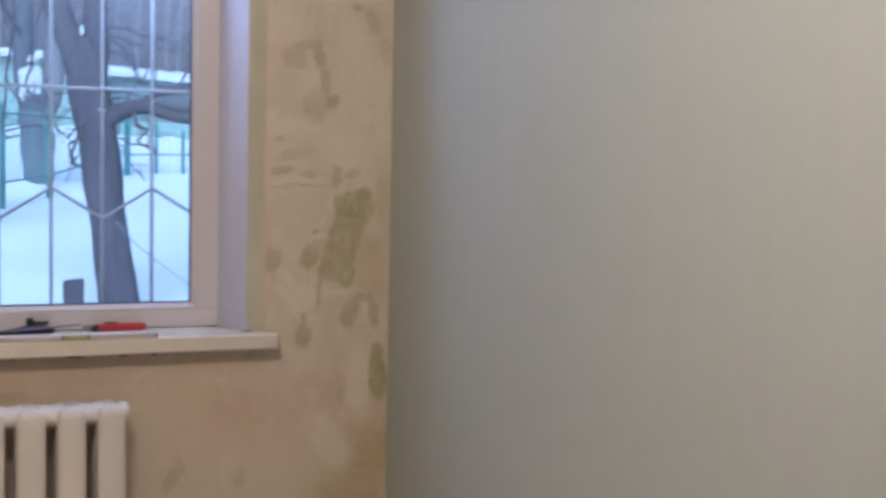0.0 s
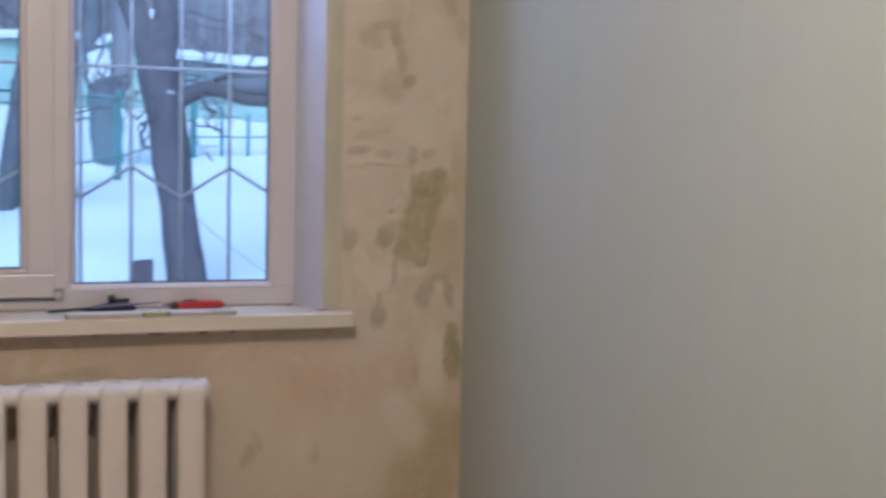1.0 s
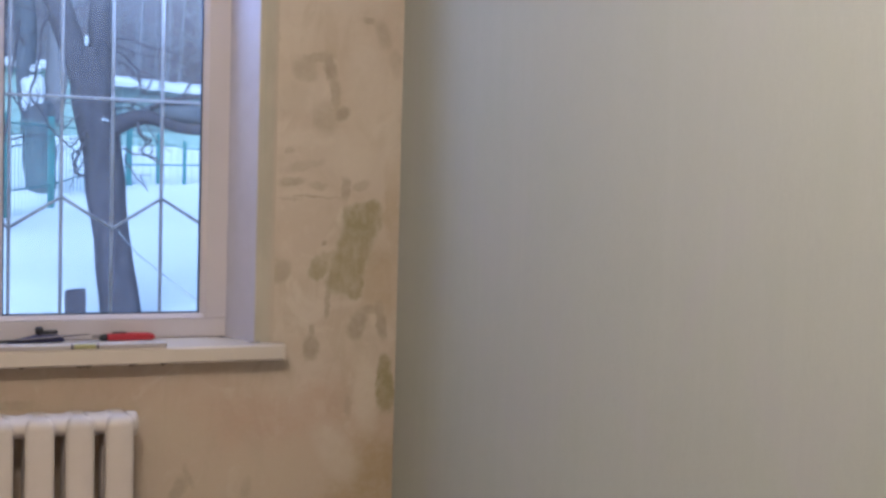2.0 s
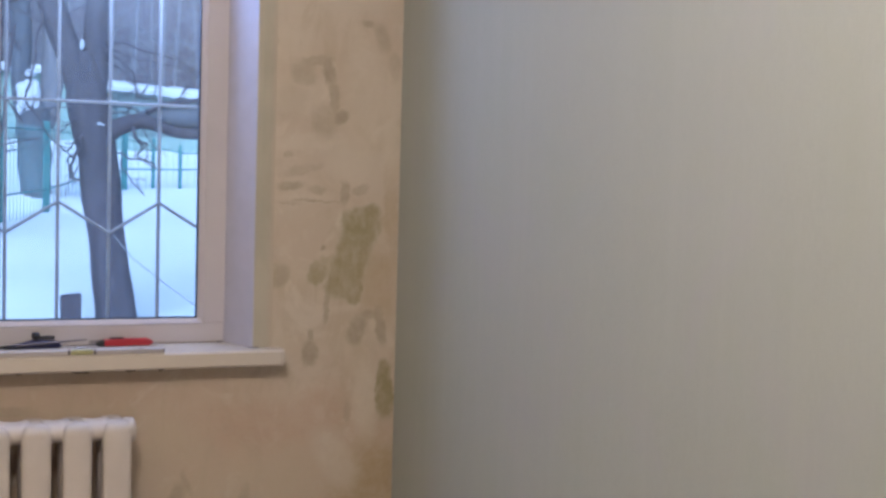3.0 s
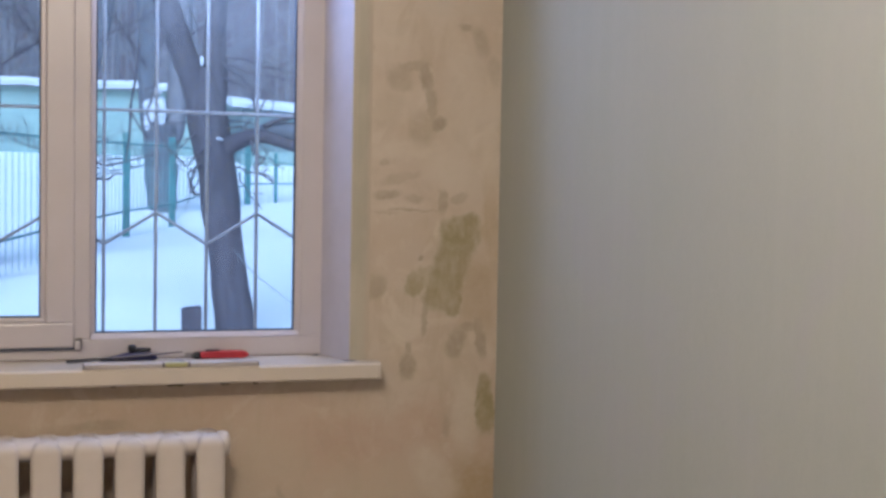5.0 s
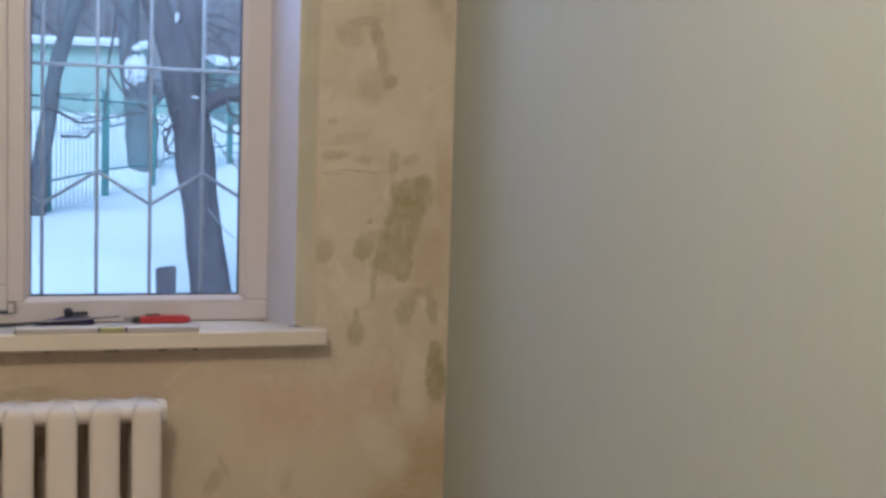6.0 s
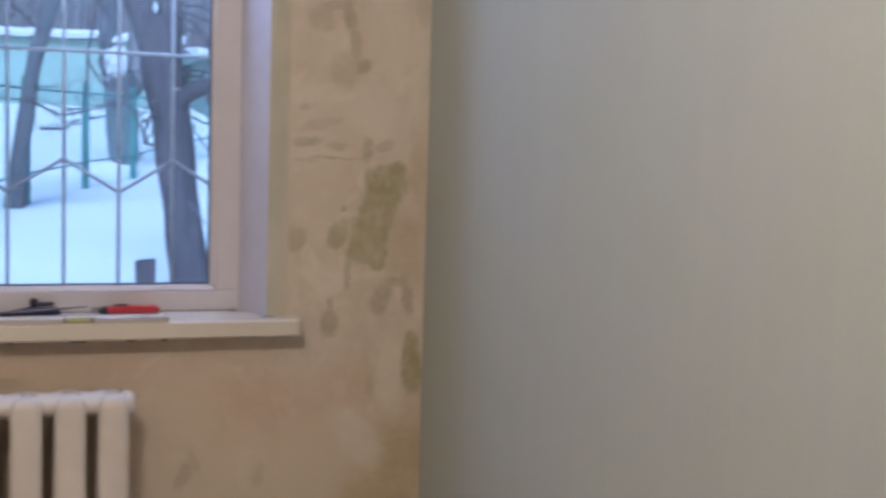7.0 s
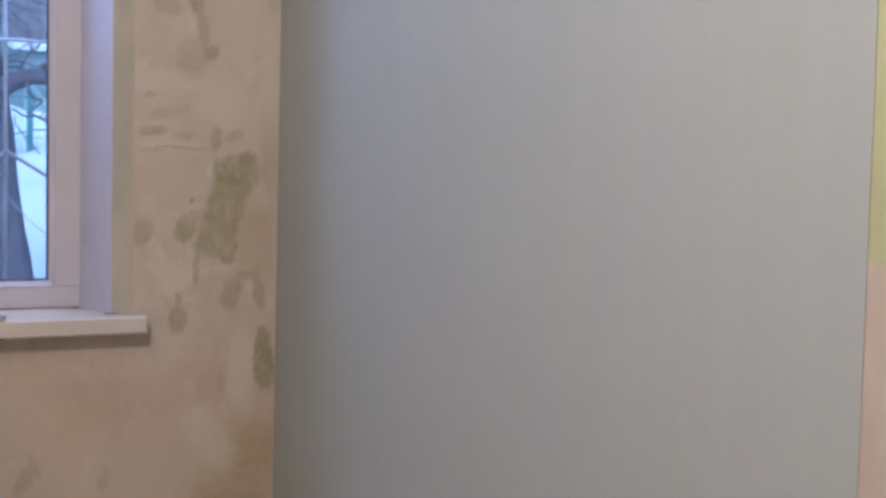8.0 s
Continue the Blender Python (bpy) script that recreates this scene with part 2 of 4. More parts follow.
def wallpaper_mat():
    m = Mat("wallpaper_linen", 0.75, spec=0.3)
    weft, warp = m.noise(60, 3, 0.5, (1, 1, 12)), m.noise(60, 3, 0.5, (1, 10, 0.6))
    wide = m.noise(1.6, 4, 0.5, (1, 1, 0.5))
    v = m.math("MULTIPLY_ADD", weft, 0.4, m.math("MULTIPLY", warp, 0.6))
    base = m.mix(m.step(v, 0.38, 0.62), (0.345, 0.357, 0.336), (0.372, 0.384, 0.362))
    base = m.mix(m.step(wide, 0.35, 0.7, 0.0, 0.5), base, (0.360, 0.370, 0.360))
    # faint damp blotches, greener and pinker
    damp = m.noise(4.5, 4, 0.55, (1, 1, 0.8), 0.6)
    base = m.mix(m.step(damp, 0.52, 0.66, 0.0, 0.55), base, (0.362, 0.364, 0.372))
    base = m.mix(m.step(damp, 0.48, 0.34, 0.0, 0.55), base, (0.350, 0.366, 0.334))
    # uneven upright streaks where the paste dried
    streak = m.noise(20, 4, 0.6, (1, 1, 0.06))
    m.color(m.mix(m.step(streak, 0.45, 0.70, 0.0, 0.32), base, (0.385, 0.395, 0.378)))
    return m.bump(v, 0.14, 0.0008).m


def bare_wall():
    m = Mat("old_painted_wall", 0.85, spec=0.25)
    sep = m.node("ShaderNodeSeparateXYZ", Vector=m.co)
    ragged, mid, fine = m.noise(14, 5), m.noise(7, 5, warp=0.5), m.noise(80)
    z = m.math("ADD", sep.outputs[2], m.math("MULTIPLY", m.math("SUBTRACT", ragged, 0.5), 0.05))
    pink = m.mix(m.step(mid, 0.4, 0.65), (0.44, 0.365, 0.305), (0.50, 0.435, 0.375))
    olive = m.mix(m.step(mid, 0.35, 0.65), (0.37, 0.365, 0.205), (0.425, 0.415, 0.235))
    m.color(m.mix(m.step(z, 1.119, 1.133), pink, olive))
    return m.bump(m.math("ADD", fine, mid), 0.3, 0.003).m


def snow_mat(name, shade, bright):
    m = Mat(name, 0.75, spec=0.3)
    wide, fine = m.noise(0.35, 5), m.noise(14, 6)
    m.color(m.mix(m.step(wide, 0.35, 0.7), shade, bright))
    return m.bump(m.math("MULTIPLY_ADD", fine, 0.3, wide), 0.4, 0.05).m


def bark_mat(name, dark, pale):
    m = Mat(name, 0.9, spec=0.15)
    ridges, wide = m.noise(16, 6, 0.65, (1, 1, 0.22), 1.2), m.noise(2.2, 4)
    col = m.mix(m.step(ridges, 0.35, 0.65), dark, pale)
    col = m.mix(m.step(wide, 0.6, 0.75, 0.0, 0.35), col, [p * 1.25 for p in pale])
    return m.color(col).bump(ridges, 0.6, 0.015).m


def glass_mat():
    m = bpy.data.materials.new("window_glass")
    m.use_nodes = True
    t = m.node_tree
    t.nodes.remove(t.nodes["Principled BSDF"])
    clear, gloss, mix, fres = (t.nodes.new(k) for k in ("ShaderNodeBsdfTransparent", "ShaderNodeBsdfGlossy", "ShaderNodeMixShader", "ShaderNodeFresnel"))
    clear.inputs[0].default_value = (0.90, 0.94, 0.95, 1)
    gloss.inputs["Roughness"].default_value = 0.01
    fres.inputs["IOR"].default_value = 1.5
    t.links.new(fres.outputs[0], mix.inputs[0])
    t.links.new(clear.outputs[0], mix.inputs[1])
    t.links.new(gloss.outputs[0], mix.inputs[2])
    # outdoor haze, added to the glass as a faint translucent veil
    where, haze, amount, film, over = (t.nodes.new(k) for k in ("ShaderNodeTexCoord", "ShaderNodeTexNoise", "ShaderNodeMapRange", "ShaderNodeBsdfTranslucent", "ShaderNodeMixShader"))
    haze.inputs["Scale"].default_value, haze.inputs["Detail"].default_value = 9, 6
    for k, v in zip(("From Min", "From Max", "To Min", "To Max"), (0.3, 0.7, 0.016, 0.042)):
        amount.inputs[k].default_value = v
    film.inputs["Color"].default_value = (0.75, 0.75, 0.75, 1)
    t.links.new(where.outputs["Object"], haze.inputs["Vector"])
    t.links.new(haze.outputs[0], amount.inputs["Value"])
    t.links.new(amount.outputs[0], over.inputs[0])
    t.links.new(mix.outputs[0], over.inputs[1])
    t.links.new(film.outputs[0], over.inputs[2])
    t.links.new(over.outputs[0], t.nodes["Material Output"].inputs[0])
    return m


def woods_mat():
    m = Mat("misty_woods", 1.0, spec=0.0)
    streak, wide = m.noise(0.25, 6, 0.65, (3.0, 1, 0.35)), m.noise(0.05, 4)
    col = m.mix(m.step(streak, 0.35, 0.7), (0.082, 0.070, 0.083), (0.114, 0.097, 0.112))
    return m.color(m.mix(m.step(wide, 0.4, 0.7, 0, 0.5), col, (0.133, 0.116, 0.132))).m


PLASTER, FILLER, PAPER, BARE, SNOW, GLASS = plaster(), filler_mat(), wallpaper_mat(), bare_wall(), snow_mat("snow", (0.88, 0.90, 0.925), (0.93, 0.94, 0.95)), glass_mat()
# snow on roofs and trees, its colour darkened for overcast shade and haze
DIM_SNOW = snow_mat("dimmed_snow", (0.57, 0.59, 0.635), (0.66, 0.675, 0.71))
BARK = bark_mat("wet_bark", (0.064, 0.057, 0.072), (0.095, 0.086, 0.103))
# distance haze mixed into the next two barks; MID also frosts one near branch
BARK_MID = bark_mat("hazed_frosted_bark", (0.092, 0.098, 0.120), (0.132, 0.138, 0.160))
BARK_FAR = bark_mat("hazed_far_bark", (0.150, 0.145, 0.163), (0.205, 0.20, 0.22))
TWIG = plain("twig_bark", (0.070, 0.062, 0.078), 0.9, vary=0.3)
PVC = plain("white_pvc", (0.53, 0.497, 0.550), 0.34, vary=0.04, scale=8, bump=0.03)
SILL_PVC = plain("cream_pvc", (0.56, 0.505, 0.455), 0.22, vary=0.05, scale=9, bump=0.04)
# white paint with the bluish skylight on the reveal mixed into its colour
REVEAL = plain("sky_tinted_reveal_paint", (0.46, 0.45, 0.56), 0.6, vary=0.05, scale=25, bump=0.12, dist=0.001)
GASKET = plain("dark_gasket", (0.05, 0.065, 0.11), 0.6)
ENAMEL = plain("radiator_enamel", (0.555, 0.50, 0.475), 0.68, vary=0.07, scale=14, bump=0.12, dist=0.0015)
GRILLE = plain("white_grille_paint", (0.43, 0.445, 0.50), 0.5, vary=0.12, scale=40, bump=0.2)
CEIL = plain("ceiling_white", (0.75, 0.74, 0.72), 0.9, vary=0.04, scale=6)
SCREED = plain("cement_screed", (0.56, 0.52, 0.48), 0.9, vary=0.25, scale=9, bump=0.4, dist=0.004)
ALU = plain("brushed_aluminium", (0.43, 0.40, 0.42), 0.5, 0.25, vary=0.08, scale=60, stretch=(0.1, 1, 1))
VIAL = plain("yellow_green_vial", (0.33, 0.32, 0.16), 0.3, vary=0.1)
RED = plain("red_plastic", (0.38, 0.022, 0.032), 0.45, vary=0.1)
BLACK = plain("black_plastic", (0.018, 0.018, 0.022), 0.5, vary=0.2)
NAVY = plain("navy_plastic", (0.018, 0.018, 0.085), 0.45, vary=0.2)
STEEL = plain("dull_steel", (0.33, 0.31, 0.33), 0.4, 0.8, vary=0.15)
GUNMETAL = plain("dark_steel", (0.10, 0.09, 0.11), 0.45, 0.4, vary=0.15)
FOAM = plain("dark_foam", (0.10, 0.075, 0.05), 0.95, vary=0.4)
# far wires: glare and mist put into the colour, paled towards the snow
PICKET_PALE = plain("glare_paled_picket", (0.50, 0.60, 0.60), 0.7, vary=0.2, scale=8)
FENCE = plain("green_fence_paint", (0.065, 0.20, 0.205), 0.6, vary=0.2, scale=8)
RAIL = plain("weathered_rail_paint", (0.11, 0.235, 0.24), 0.65, vary=0.25, scale=8)
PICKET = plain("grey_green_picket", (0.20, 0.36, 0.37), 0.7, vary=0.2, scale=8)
TEAL = plain("turquoise_wall_paint", (0.262, 0.358, 0.335), 0.85, vary=0.12, scale=1.2, bump=0.2, dist=0.01)
DARKWALL = plain("grey_shed_wall", (0.16, 0.215, 0.22), 0.85, vary=0.25, scale=1.5, bump=0.3, dist=0.01)
WOODS = woods_mat()
WIRE = plain("grey_wire", (0.30, 0.31, 0.34), 0.6)


# ---- building helpers ----
def thing(name, label, category, group="", kind="", at=(0, 0, 0)):
    ob = new(name)
    ob.location = at
    ob.empty_display_size = 0.05
    return tagged(ob, label, category, group, kind)


def part(name, bm, material, parent=None, label="", smooth=False):
    me = bpy.data.meshes.new(name)
    bmesh.ops.recalc_face_normals(bm, faces=bm.faces)
    bm.to_mesh(me)
    bm.free()
    for p in me.polygons:
        p.use_smooth = smooth
    me.materials.append(material)
    ob = new(name, me)
    if parent:
        ob.parent = parent
        if parent.type == "EMPTY":
            ob.location = -Vector(parent.location)
    return tagged(ob, label)


def box(bm, lo, hi, bevel=0.0, segs=2):
    g = bmesh.ops.create_cube(bm, size=1)
    size = [b - a for a, b in zip(lo, hi)]
    mid = [(a + b) / 2 for a, b in zip(lo, hi)]
    bmesh.ops.scale(bm, vec=size, verts=g["verts"])
    bmesh.ops.translate(bm, vec=mid, verts=g["verts"])
    if bevel:
        edges = list({e for v in g["verts"] for e in v.link_edges})
        bmesh.ops.bevel(bm, geom=edges, offset=bevel, segments=segs, affect="EDGES", profile=0.5)
    return bm


def boxed(*rows, bevel=0.0, segs=2):
    bm = bmesh.new()
    for lo, hi in rows:
        box(bm, lo, hi, bevel, segs)
    return bm


def prism(bm, outline, axis, a, b, bevel=0.0, segs=2):
    """An outline in the two other axes, drawn out along axis from a to b."""
    def at(p, h):
        q = list(p)
        q.insert(axis, h)
        return q
    lo = [bm.verts.new(at(p, a)) for p in outline]
    hi = [bm.verts.new(at(p, b)) for p in outline]
    bm.faces.new(lo)
    bm.faces.new(hi)
    for i in range(len(outline)):
        j = (i + 1) % len(outline)
        bm.faces.new((lo[i], lo[j], hi[j], hi[i]))
    if bevel:
        edges = list({e for v in lo + hi for e in v.link_edges})
        bmesh.ops.bevel(bm, geom=edges, offset=bevel, segments=segs, affect="EDGES", profile=0.5)
    return bm


def tube(bm, points, radii, sides=8, rough=0.0, caps=True):
    """A round tapered bar along points; rough: uneven radius as a share of it."""
    pts = [Vector(p) for p in points]
    if not hasattr(radii, "__len__"):
        radii = [radii] * len(pts)
    rings = []
    for i, p in enumerate(pts):
        way = (pts[min(i + 1, len(pts) - 1)] - pts[max(i - 1, 0)]).normalized()
        side = way.cross(Vector((0, 1, 0.05))).normalized()
        up = side.cross(way)
        ring = []
        for k in range(sides):
            a = 2 * math.pi * k / sides
            d = side * math.cos(a) + up * math.sin(a)
            r = radii[i]
            if rough:
                r *= 1 + rough * noise.noise(Vector((math.cos(a) * 1.7, math.sin(a) * 1.7, 0)) + p * 2.3)
            ring.append(bm.verts.new(p + d * r))
        rings.append(ring)
    for r0, r1 in zip(rings, rings[1:]):
        for k in range(sides):
            j = (k + 1) % sides
            bm.faces.new((r0[k], r0[j], r1[j], r1[k]))
    if caps:
        bm.faces.new(rings[0])
        bm.faces.new(rings[-1])
    return bm


def smooth_path(points, n):
    """Points of a soft curve through a few given ones."""
    pts = [Vector(p) for p in points]
    out = []
    for i in range(len(pts) - 1):
        p0, p1, p2, p3 = pts[max(i - 1, 0)], pts[i], pts[i + 1], pts[min(i + 2, len(pts) - 1)]
        for k in range(n):
            t = k / n
            out.append(0.5 * ((2 * p1) + (p2 - p0) * t + (2 * p0 - 5 * p1 + 4 * p2 - p3) * t * t + (3 * p1 - p0 - 3 * p2 + p3) * t ** 3))
    return out + [pts[-1]]


def crooked(points, n, amount, seed):
    """A soft curve with small kinks in it."""
    out = smooth_path(points, n)
    return [p + amount * noise.noise_vector(p * 9.0 + Vector((seed, 0, 0))) for p in out]


def spread(values, n):
    return list(np.interp(np.linspace(0, len(values) - 1, n), range(len(values)), values))


# ---- the room ----
ROOM_X, ROOM_Y, ROOM_H = -2.6, -4.3, 2.6
WX0, WX1 = -1.75, -0.38          # the opening in the window wall
WZ0, WZ1 = 0.80, 2.22

tagged(part("floor", boxed(((ROOM_X, ROOM_Y, -0.2), (0.0, 0.0, 0.0))), SCREED), "bare grey cement screed floor", "floor", kind="structure")
tagged(part("ceiling", boxed(((ROOM_X - 0.15, ROOM_Y - 0.15, ROOM_H), (0.15, 0.40, ROOM_H + 0.2))), CEIL), "plain white ceiling", "ceiling", kind="structure")
bm = boxed(((ROOM_X - 0.15, 0.0, -0.9), (0.15, 0.40, WZ0)), ((ROOM_X - 0.15, 0.0, WZ1), (0.15, 0.40, ROOM_H)),
           ((ROOM_X - 0.15, 0.0, WZ0), (WX0, 0.40, WZ1)), ((WX1, 0.0, WZ0), (0.15, 0.40, WZ1)))
box(bm, (-0.4285, 0.178, WZ0), (WX1, 0.40, WZ1))
tagged(part("wall_north", bm, PLASTER), "stripped plaster wall, pinkish beige with olive stains and patches", "wall", kind="structure")
tagged(part("wall_east", boxed(((0.0, ROOM_Y - 0.15, -0.9), (0.15, 0.0, ROOM_H))), BARE), "bare wall, old olive paint above pink plaster", "wall", kind="structure")
tagged(part("wall_west", boxed(((ROOM_X - 0.15, ROOM_Y - 0.15, -0.9), (ROOM_X, 0.0, ROOM_H))), BARE), "bare stripped plaster wall", "wall", kind="structure")
tagged(part("wall_south", boxed(((ROOM_X, ROOM_Y - 0.15, -0.9), (0.0, ROOM_Y, ROOM_H))), BARE), "bare stripped plaster wall", "wall", kind="structure")


def wallpaper():
    """The hung lining: a thin sheet with a slightly wavering cut edge."""
    bm = bmesh.new()
    n, edge = 60, -1.850
    rows = []
    for i in range(n + 1):
        z = ROOM_H * i / n
        y = edge + 0.018 * (z - 1.14) + 0.0015 * noise.noise(Vector((0, 0, z * 3.1)))
        rows.append([bm.verts.new((-0.0010 - 0.0004 * (k in (1, 2)), yy, z)) for k, yy in enumerate((0.0, -0.02, y + 0.01, y))])
    for a, b in zip(rows, rows[1:]):
        for k in range(3):
            bm.faces.new((a[k], a[k + 1], b[k + 1], b[k]))
    g = bmesh.ops.extrude_face_region(bm, geom=bm.faces[:])
    bmesh.ops.translate(bm, vec=(0.0007, 0, 0), verts=[v for v in g["geom"] if isinstance(v, bmesh.types.BMVert)])
    return part("wallpaper", bm, PAPER)


tagged(wallpaper(), "pale grey linen-textured wallpaper with a raw cut edge", "wallpaper", kind="structure")

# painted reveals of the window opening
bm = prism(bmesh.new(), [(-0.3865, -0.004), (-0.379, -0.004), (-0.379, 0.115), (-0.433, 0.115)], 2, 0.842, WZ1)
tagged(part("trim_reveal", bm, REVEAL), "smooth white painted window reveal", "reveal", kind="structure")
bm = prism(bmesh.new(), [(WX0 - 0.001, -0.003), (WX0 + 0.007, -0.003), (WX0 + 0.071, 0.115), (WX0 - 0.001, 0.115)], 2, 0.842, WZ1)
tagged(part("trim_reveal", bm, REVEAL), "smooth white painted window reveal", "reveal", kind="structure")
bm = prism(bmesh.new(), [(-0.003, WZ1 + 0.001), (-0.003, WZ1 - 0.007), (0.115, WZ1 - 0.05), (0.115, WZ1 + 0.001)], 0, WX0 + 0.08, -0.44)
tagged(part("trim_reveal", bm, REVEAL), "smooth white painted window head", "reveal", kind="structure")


# filler drawn along the outer edge of the reveal, feathered onto the plaster
bm = prism(bmesh.new(), [(-0.3865, -0.0042), (-0.3845, -0.0062), (-0.372, -0.0058), (-0.352, -0.0030), (-0.334, 0.0005), (-0.3788, 0.0005), (-0.3788, -0.003)], 2, 0.8405, WZ1)
tagged(part("trim_filler", bm, FILLER), "grey-green filler along the reveal's edge", "filler", kind="structure")


# ---- the window ----
def window():
    win = thing("window_1", "white plastic window with a fixed pane beside an opening sash", "window", kind="structure")
    x0, x1, z0, z1 = -1.685, -0.4285, 0.8398, 2.17
    y0, y1 = 0.115, 0.178
    b = 0.004
    for nm, lo, hi in (("frame_rail", (x0, y0, z0), (x1, y1, 0.890)), ("frame_rail", (x0, y0, z1 - 0.05), (x1, y1, z1)),
                       ("frame_stile", (x1 - 0.0635, y0 - 0.001, 0.889), (x1, y1, z1 - 0.049)), ("frame_stile", (x0, y0 - 0.001, 0.889), (x0 + 0.052, y1, z1 - 0.049)),
                       ("mullion", (-1.052, y0 - 0.001, 0.889), (-0.999, y1, z1 - 0.049))):
        part(nm, boxed((lo, hi), bevel=b), PVC, win)
    # glazing beads of the fixed light, sloping towards the glass
    gx0, gx1, gz0, gz1 = -0.999, -0.492, 0.890, z1 - 0.05
    w, ya, yb = 0.012, 0.113, 0.136
    bead = [(0, ya), (0, yb), (w, yb), (w, ya + 0.009)]
    bm = bmesh.new()
    prism(bm, [(gz0 + p, q)[::-1] for p, q in bead], 0, gx0, gx1)
    part("glazing_bead", bm, PVC, win)
    bm = bmesh.new()
    prism(bm, [(gz1 - p, q)[::-1] for p, q in bead], 0, gx0, gx1)
    part("glazing_bead", bm, PVC, win)
    bm = bmesh.new()
    prism(bm, [(gx1 - p, q) for p, q in bead], 2, gz0 + w, gz1 - w)
    part("glazing_bead", bm, PVC, win)
    bm = bmesh.new()
    prism(bm, [(gx0 + p * 0.9, q) for p, q in bead], 2, gz0 + w, gz1 - w)
    part("glazing_bead", bm, PVC, win)
    g = 0.0035
    gy0, gy1 = 0.126, 0.138
    xa, xb, za, zb = gx0 + w * 0.9, gx1 - w, gz0 + w, gz1 - w
    part("gasket", boxed(((xa, gy0, za), (xb, gy1, za + g)), ((xa, gy0, zb - g), (xb, gy1, zb)), ((xa, gy0, za + g), (xa + g, gy1, zb - g)), ((xb - g, gy0, za + g), (xb, gy1, zb - g))), GASKET, win)
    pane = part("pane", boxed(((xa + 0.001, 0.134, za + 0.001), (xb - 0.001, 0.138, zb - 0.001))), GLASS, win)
    pane.visible_shadow = False
    # the opening sash, proud of the frame
    sash = part("sash", boxed(((-1.672, 0.106, 0.870), (-1.036, 0.165, 0.930)), ((-1.672, 0.106, 2.09), (-1.036, 0.165, 2.155)),
                              ((-1.102, 0.107, 0.929), (-1.036, 0.164, 2.091)), ((-1.672, 0.107, 0.929), (-1.606, 0.164, 2.091)), bevel=0.005), PVC, win, "opening sash")
    sx0, sx1, sz0, sz1 = -1.606, -1.102, 0.930, 2.09
    part("glazing_bead", boxed(((sx0, 0.110, sz0), (sx1, 0.136, sz0 + 0.012)), ((sx0, 0.110, sz1 - 0.012), (sx1, 0.136, sz1)),
                               ((sx1 - 0.012, 0.110, sz0 + 0.012), (sx1, 0.136, sz1 - 0.012)), ((sx0, 0.110, sz0 + 0.012), (sx0 + 0.012, 0.136, sz1 - 0.012)), bevel=0.003), PVC, sash)
    q0, q1, r0, r1 = sx0 + 0.012, sx1 - 0.012, sz0 + 0.012, sz1 - 0.012
    part("gasket", boxed(((q0, 0.122, r0), (q1, 0.136, r0 + g)), ((q1 - g, 0.122, r0 + g), (q1, 0.136, r1)), ((q0, 0.122, r0 + g), (q0 + g, 0.136, r1))), GASKET, sash)
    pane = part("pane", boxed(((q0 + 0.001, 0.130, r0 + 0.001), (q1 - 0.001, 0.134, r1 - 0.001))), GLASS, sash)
    pane.visible_shadow = False
    part("seal_gap", boxed(((-1.672, 0.108, 0.8645), (-1.036, 0.1165, 0.8695))), GASKET, sash)
    part("hinge", boxed(((-1.0355, 0.097, 0.868), (-1.022, 0.114, 0.889)), bevel=0.003), PVC, sash, "small white hinge cover")
    part("hinge_pin", boxed(((-1.0352, 0.0958, 0.8892), (-1.0188, 0.113, 0.892)), ((-1.0215, 0.0958, 0.868), (-1.0188, 0.113, 0.889))), STEEL, sash)
    return win


window().location += Vector((0.004, 0, 0.005))


def window_sill():
    """A hollow plastic board with a rounded nose, overlapping the wall beside the opening."""
    sill = thing("window_sill", "cream plastic window sill with a rounded nose", "window sill", kind="structure")
    nose = [(-0.060, 0.804), (-0.056, 0.800), (-0.042, 0.800), (-0.040, 0.802), (-0.040, 0.818), (-0.001, 0.818), (-0.001, 0.8395), (-0.054, 0.8395), (-0.0595, 0.835)]
    part("nose", prism(bmesh.new(), nose, 0, -1.83, -0.3235), SILL_PVC, sill)
    part("board", boxed(((-1.749, -0.001, 0.818), (-0.381, 0.1345, 0.8395))), SILL_PVC, sill)
    cap = [(-0.0612, 0.803), (-0.057, 0.7988), (0.0005, 0.7988), (0.0005, 0.8405), (-0.055, 0.8405), (-0.0612, 0.836)]
    part("end_cap", prism(bmesh.new(), cap, 0, -0.3235, -0.3135, 0.0038, 3), SILL_PVC, sill, "rounded cream end cap")
    part("joint", boxed(((-0.397, -0.0088, 0.8390), (-0.368, -0.0062, 0.8412))), GASKET, sill, "dark gap beside the reveal")
    part("joint", boxed(((-0.448, 0.1085, 0.8390), (-0.434, 0.1135, 0.8415))), GASKET, sill, "dark gap beside the reveal")
    return sill


window_sill().location += Vector((-0.004, 0, 0.005))

# crumbs of old foam under the sill
bm = bmesh.new()
for cx, w in ((-0.815, 0.016), (-0.800, 0.010), (-0.698, 0.010), (-0.690, 0.006), (-0.622, 0.008), (-0.95, 0.008)):
    g = bmesh.ops.create_icosphere(bm, subdivisions=2, radius=1)
    bmesh.ops.scale(bm, vec=(w, 0.008, 0.0045), verts=g["verts"])
    for v in g["verts"]:
        v.co += 0.003 * noise.noise_vector(v.co * 160 + Vector((cx * 50, 0, 0)))
    bmesh.ops.translate(bm, vec=(cx, -0.047, 0.8045), verts=g["verts"])
tagged(part("foam_crumbs", bm, FOAM, smooth=True), "dark crumbs of mounting foam under the sill", "foam", kind="stuff")


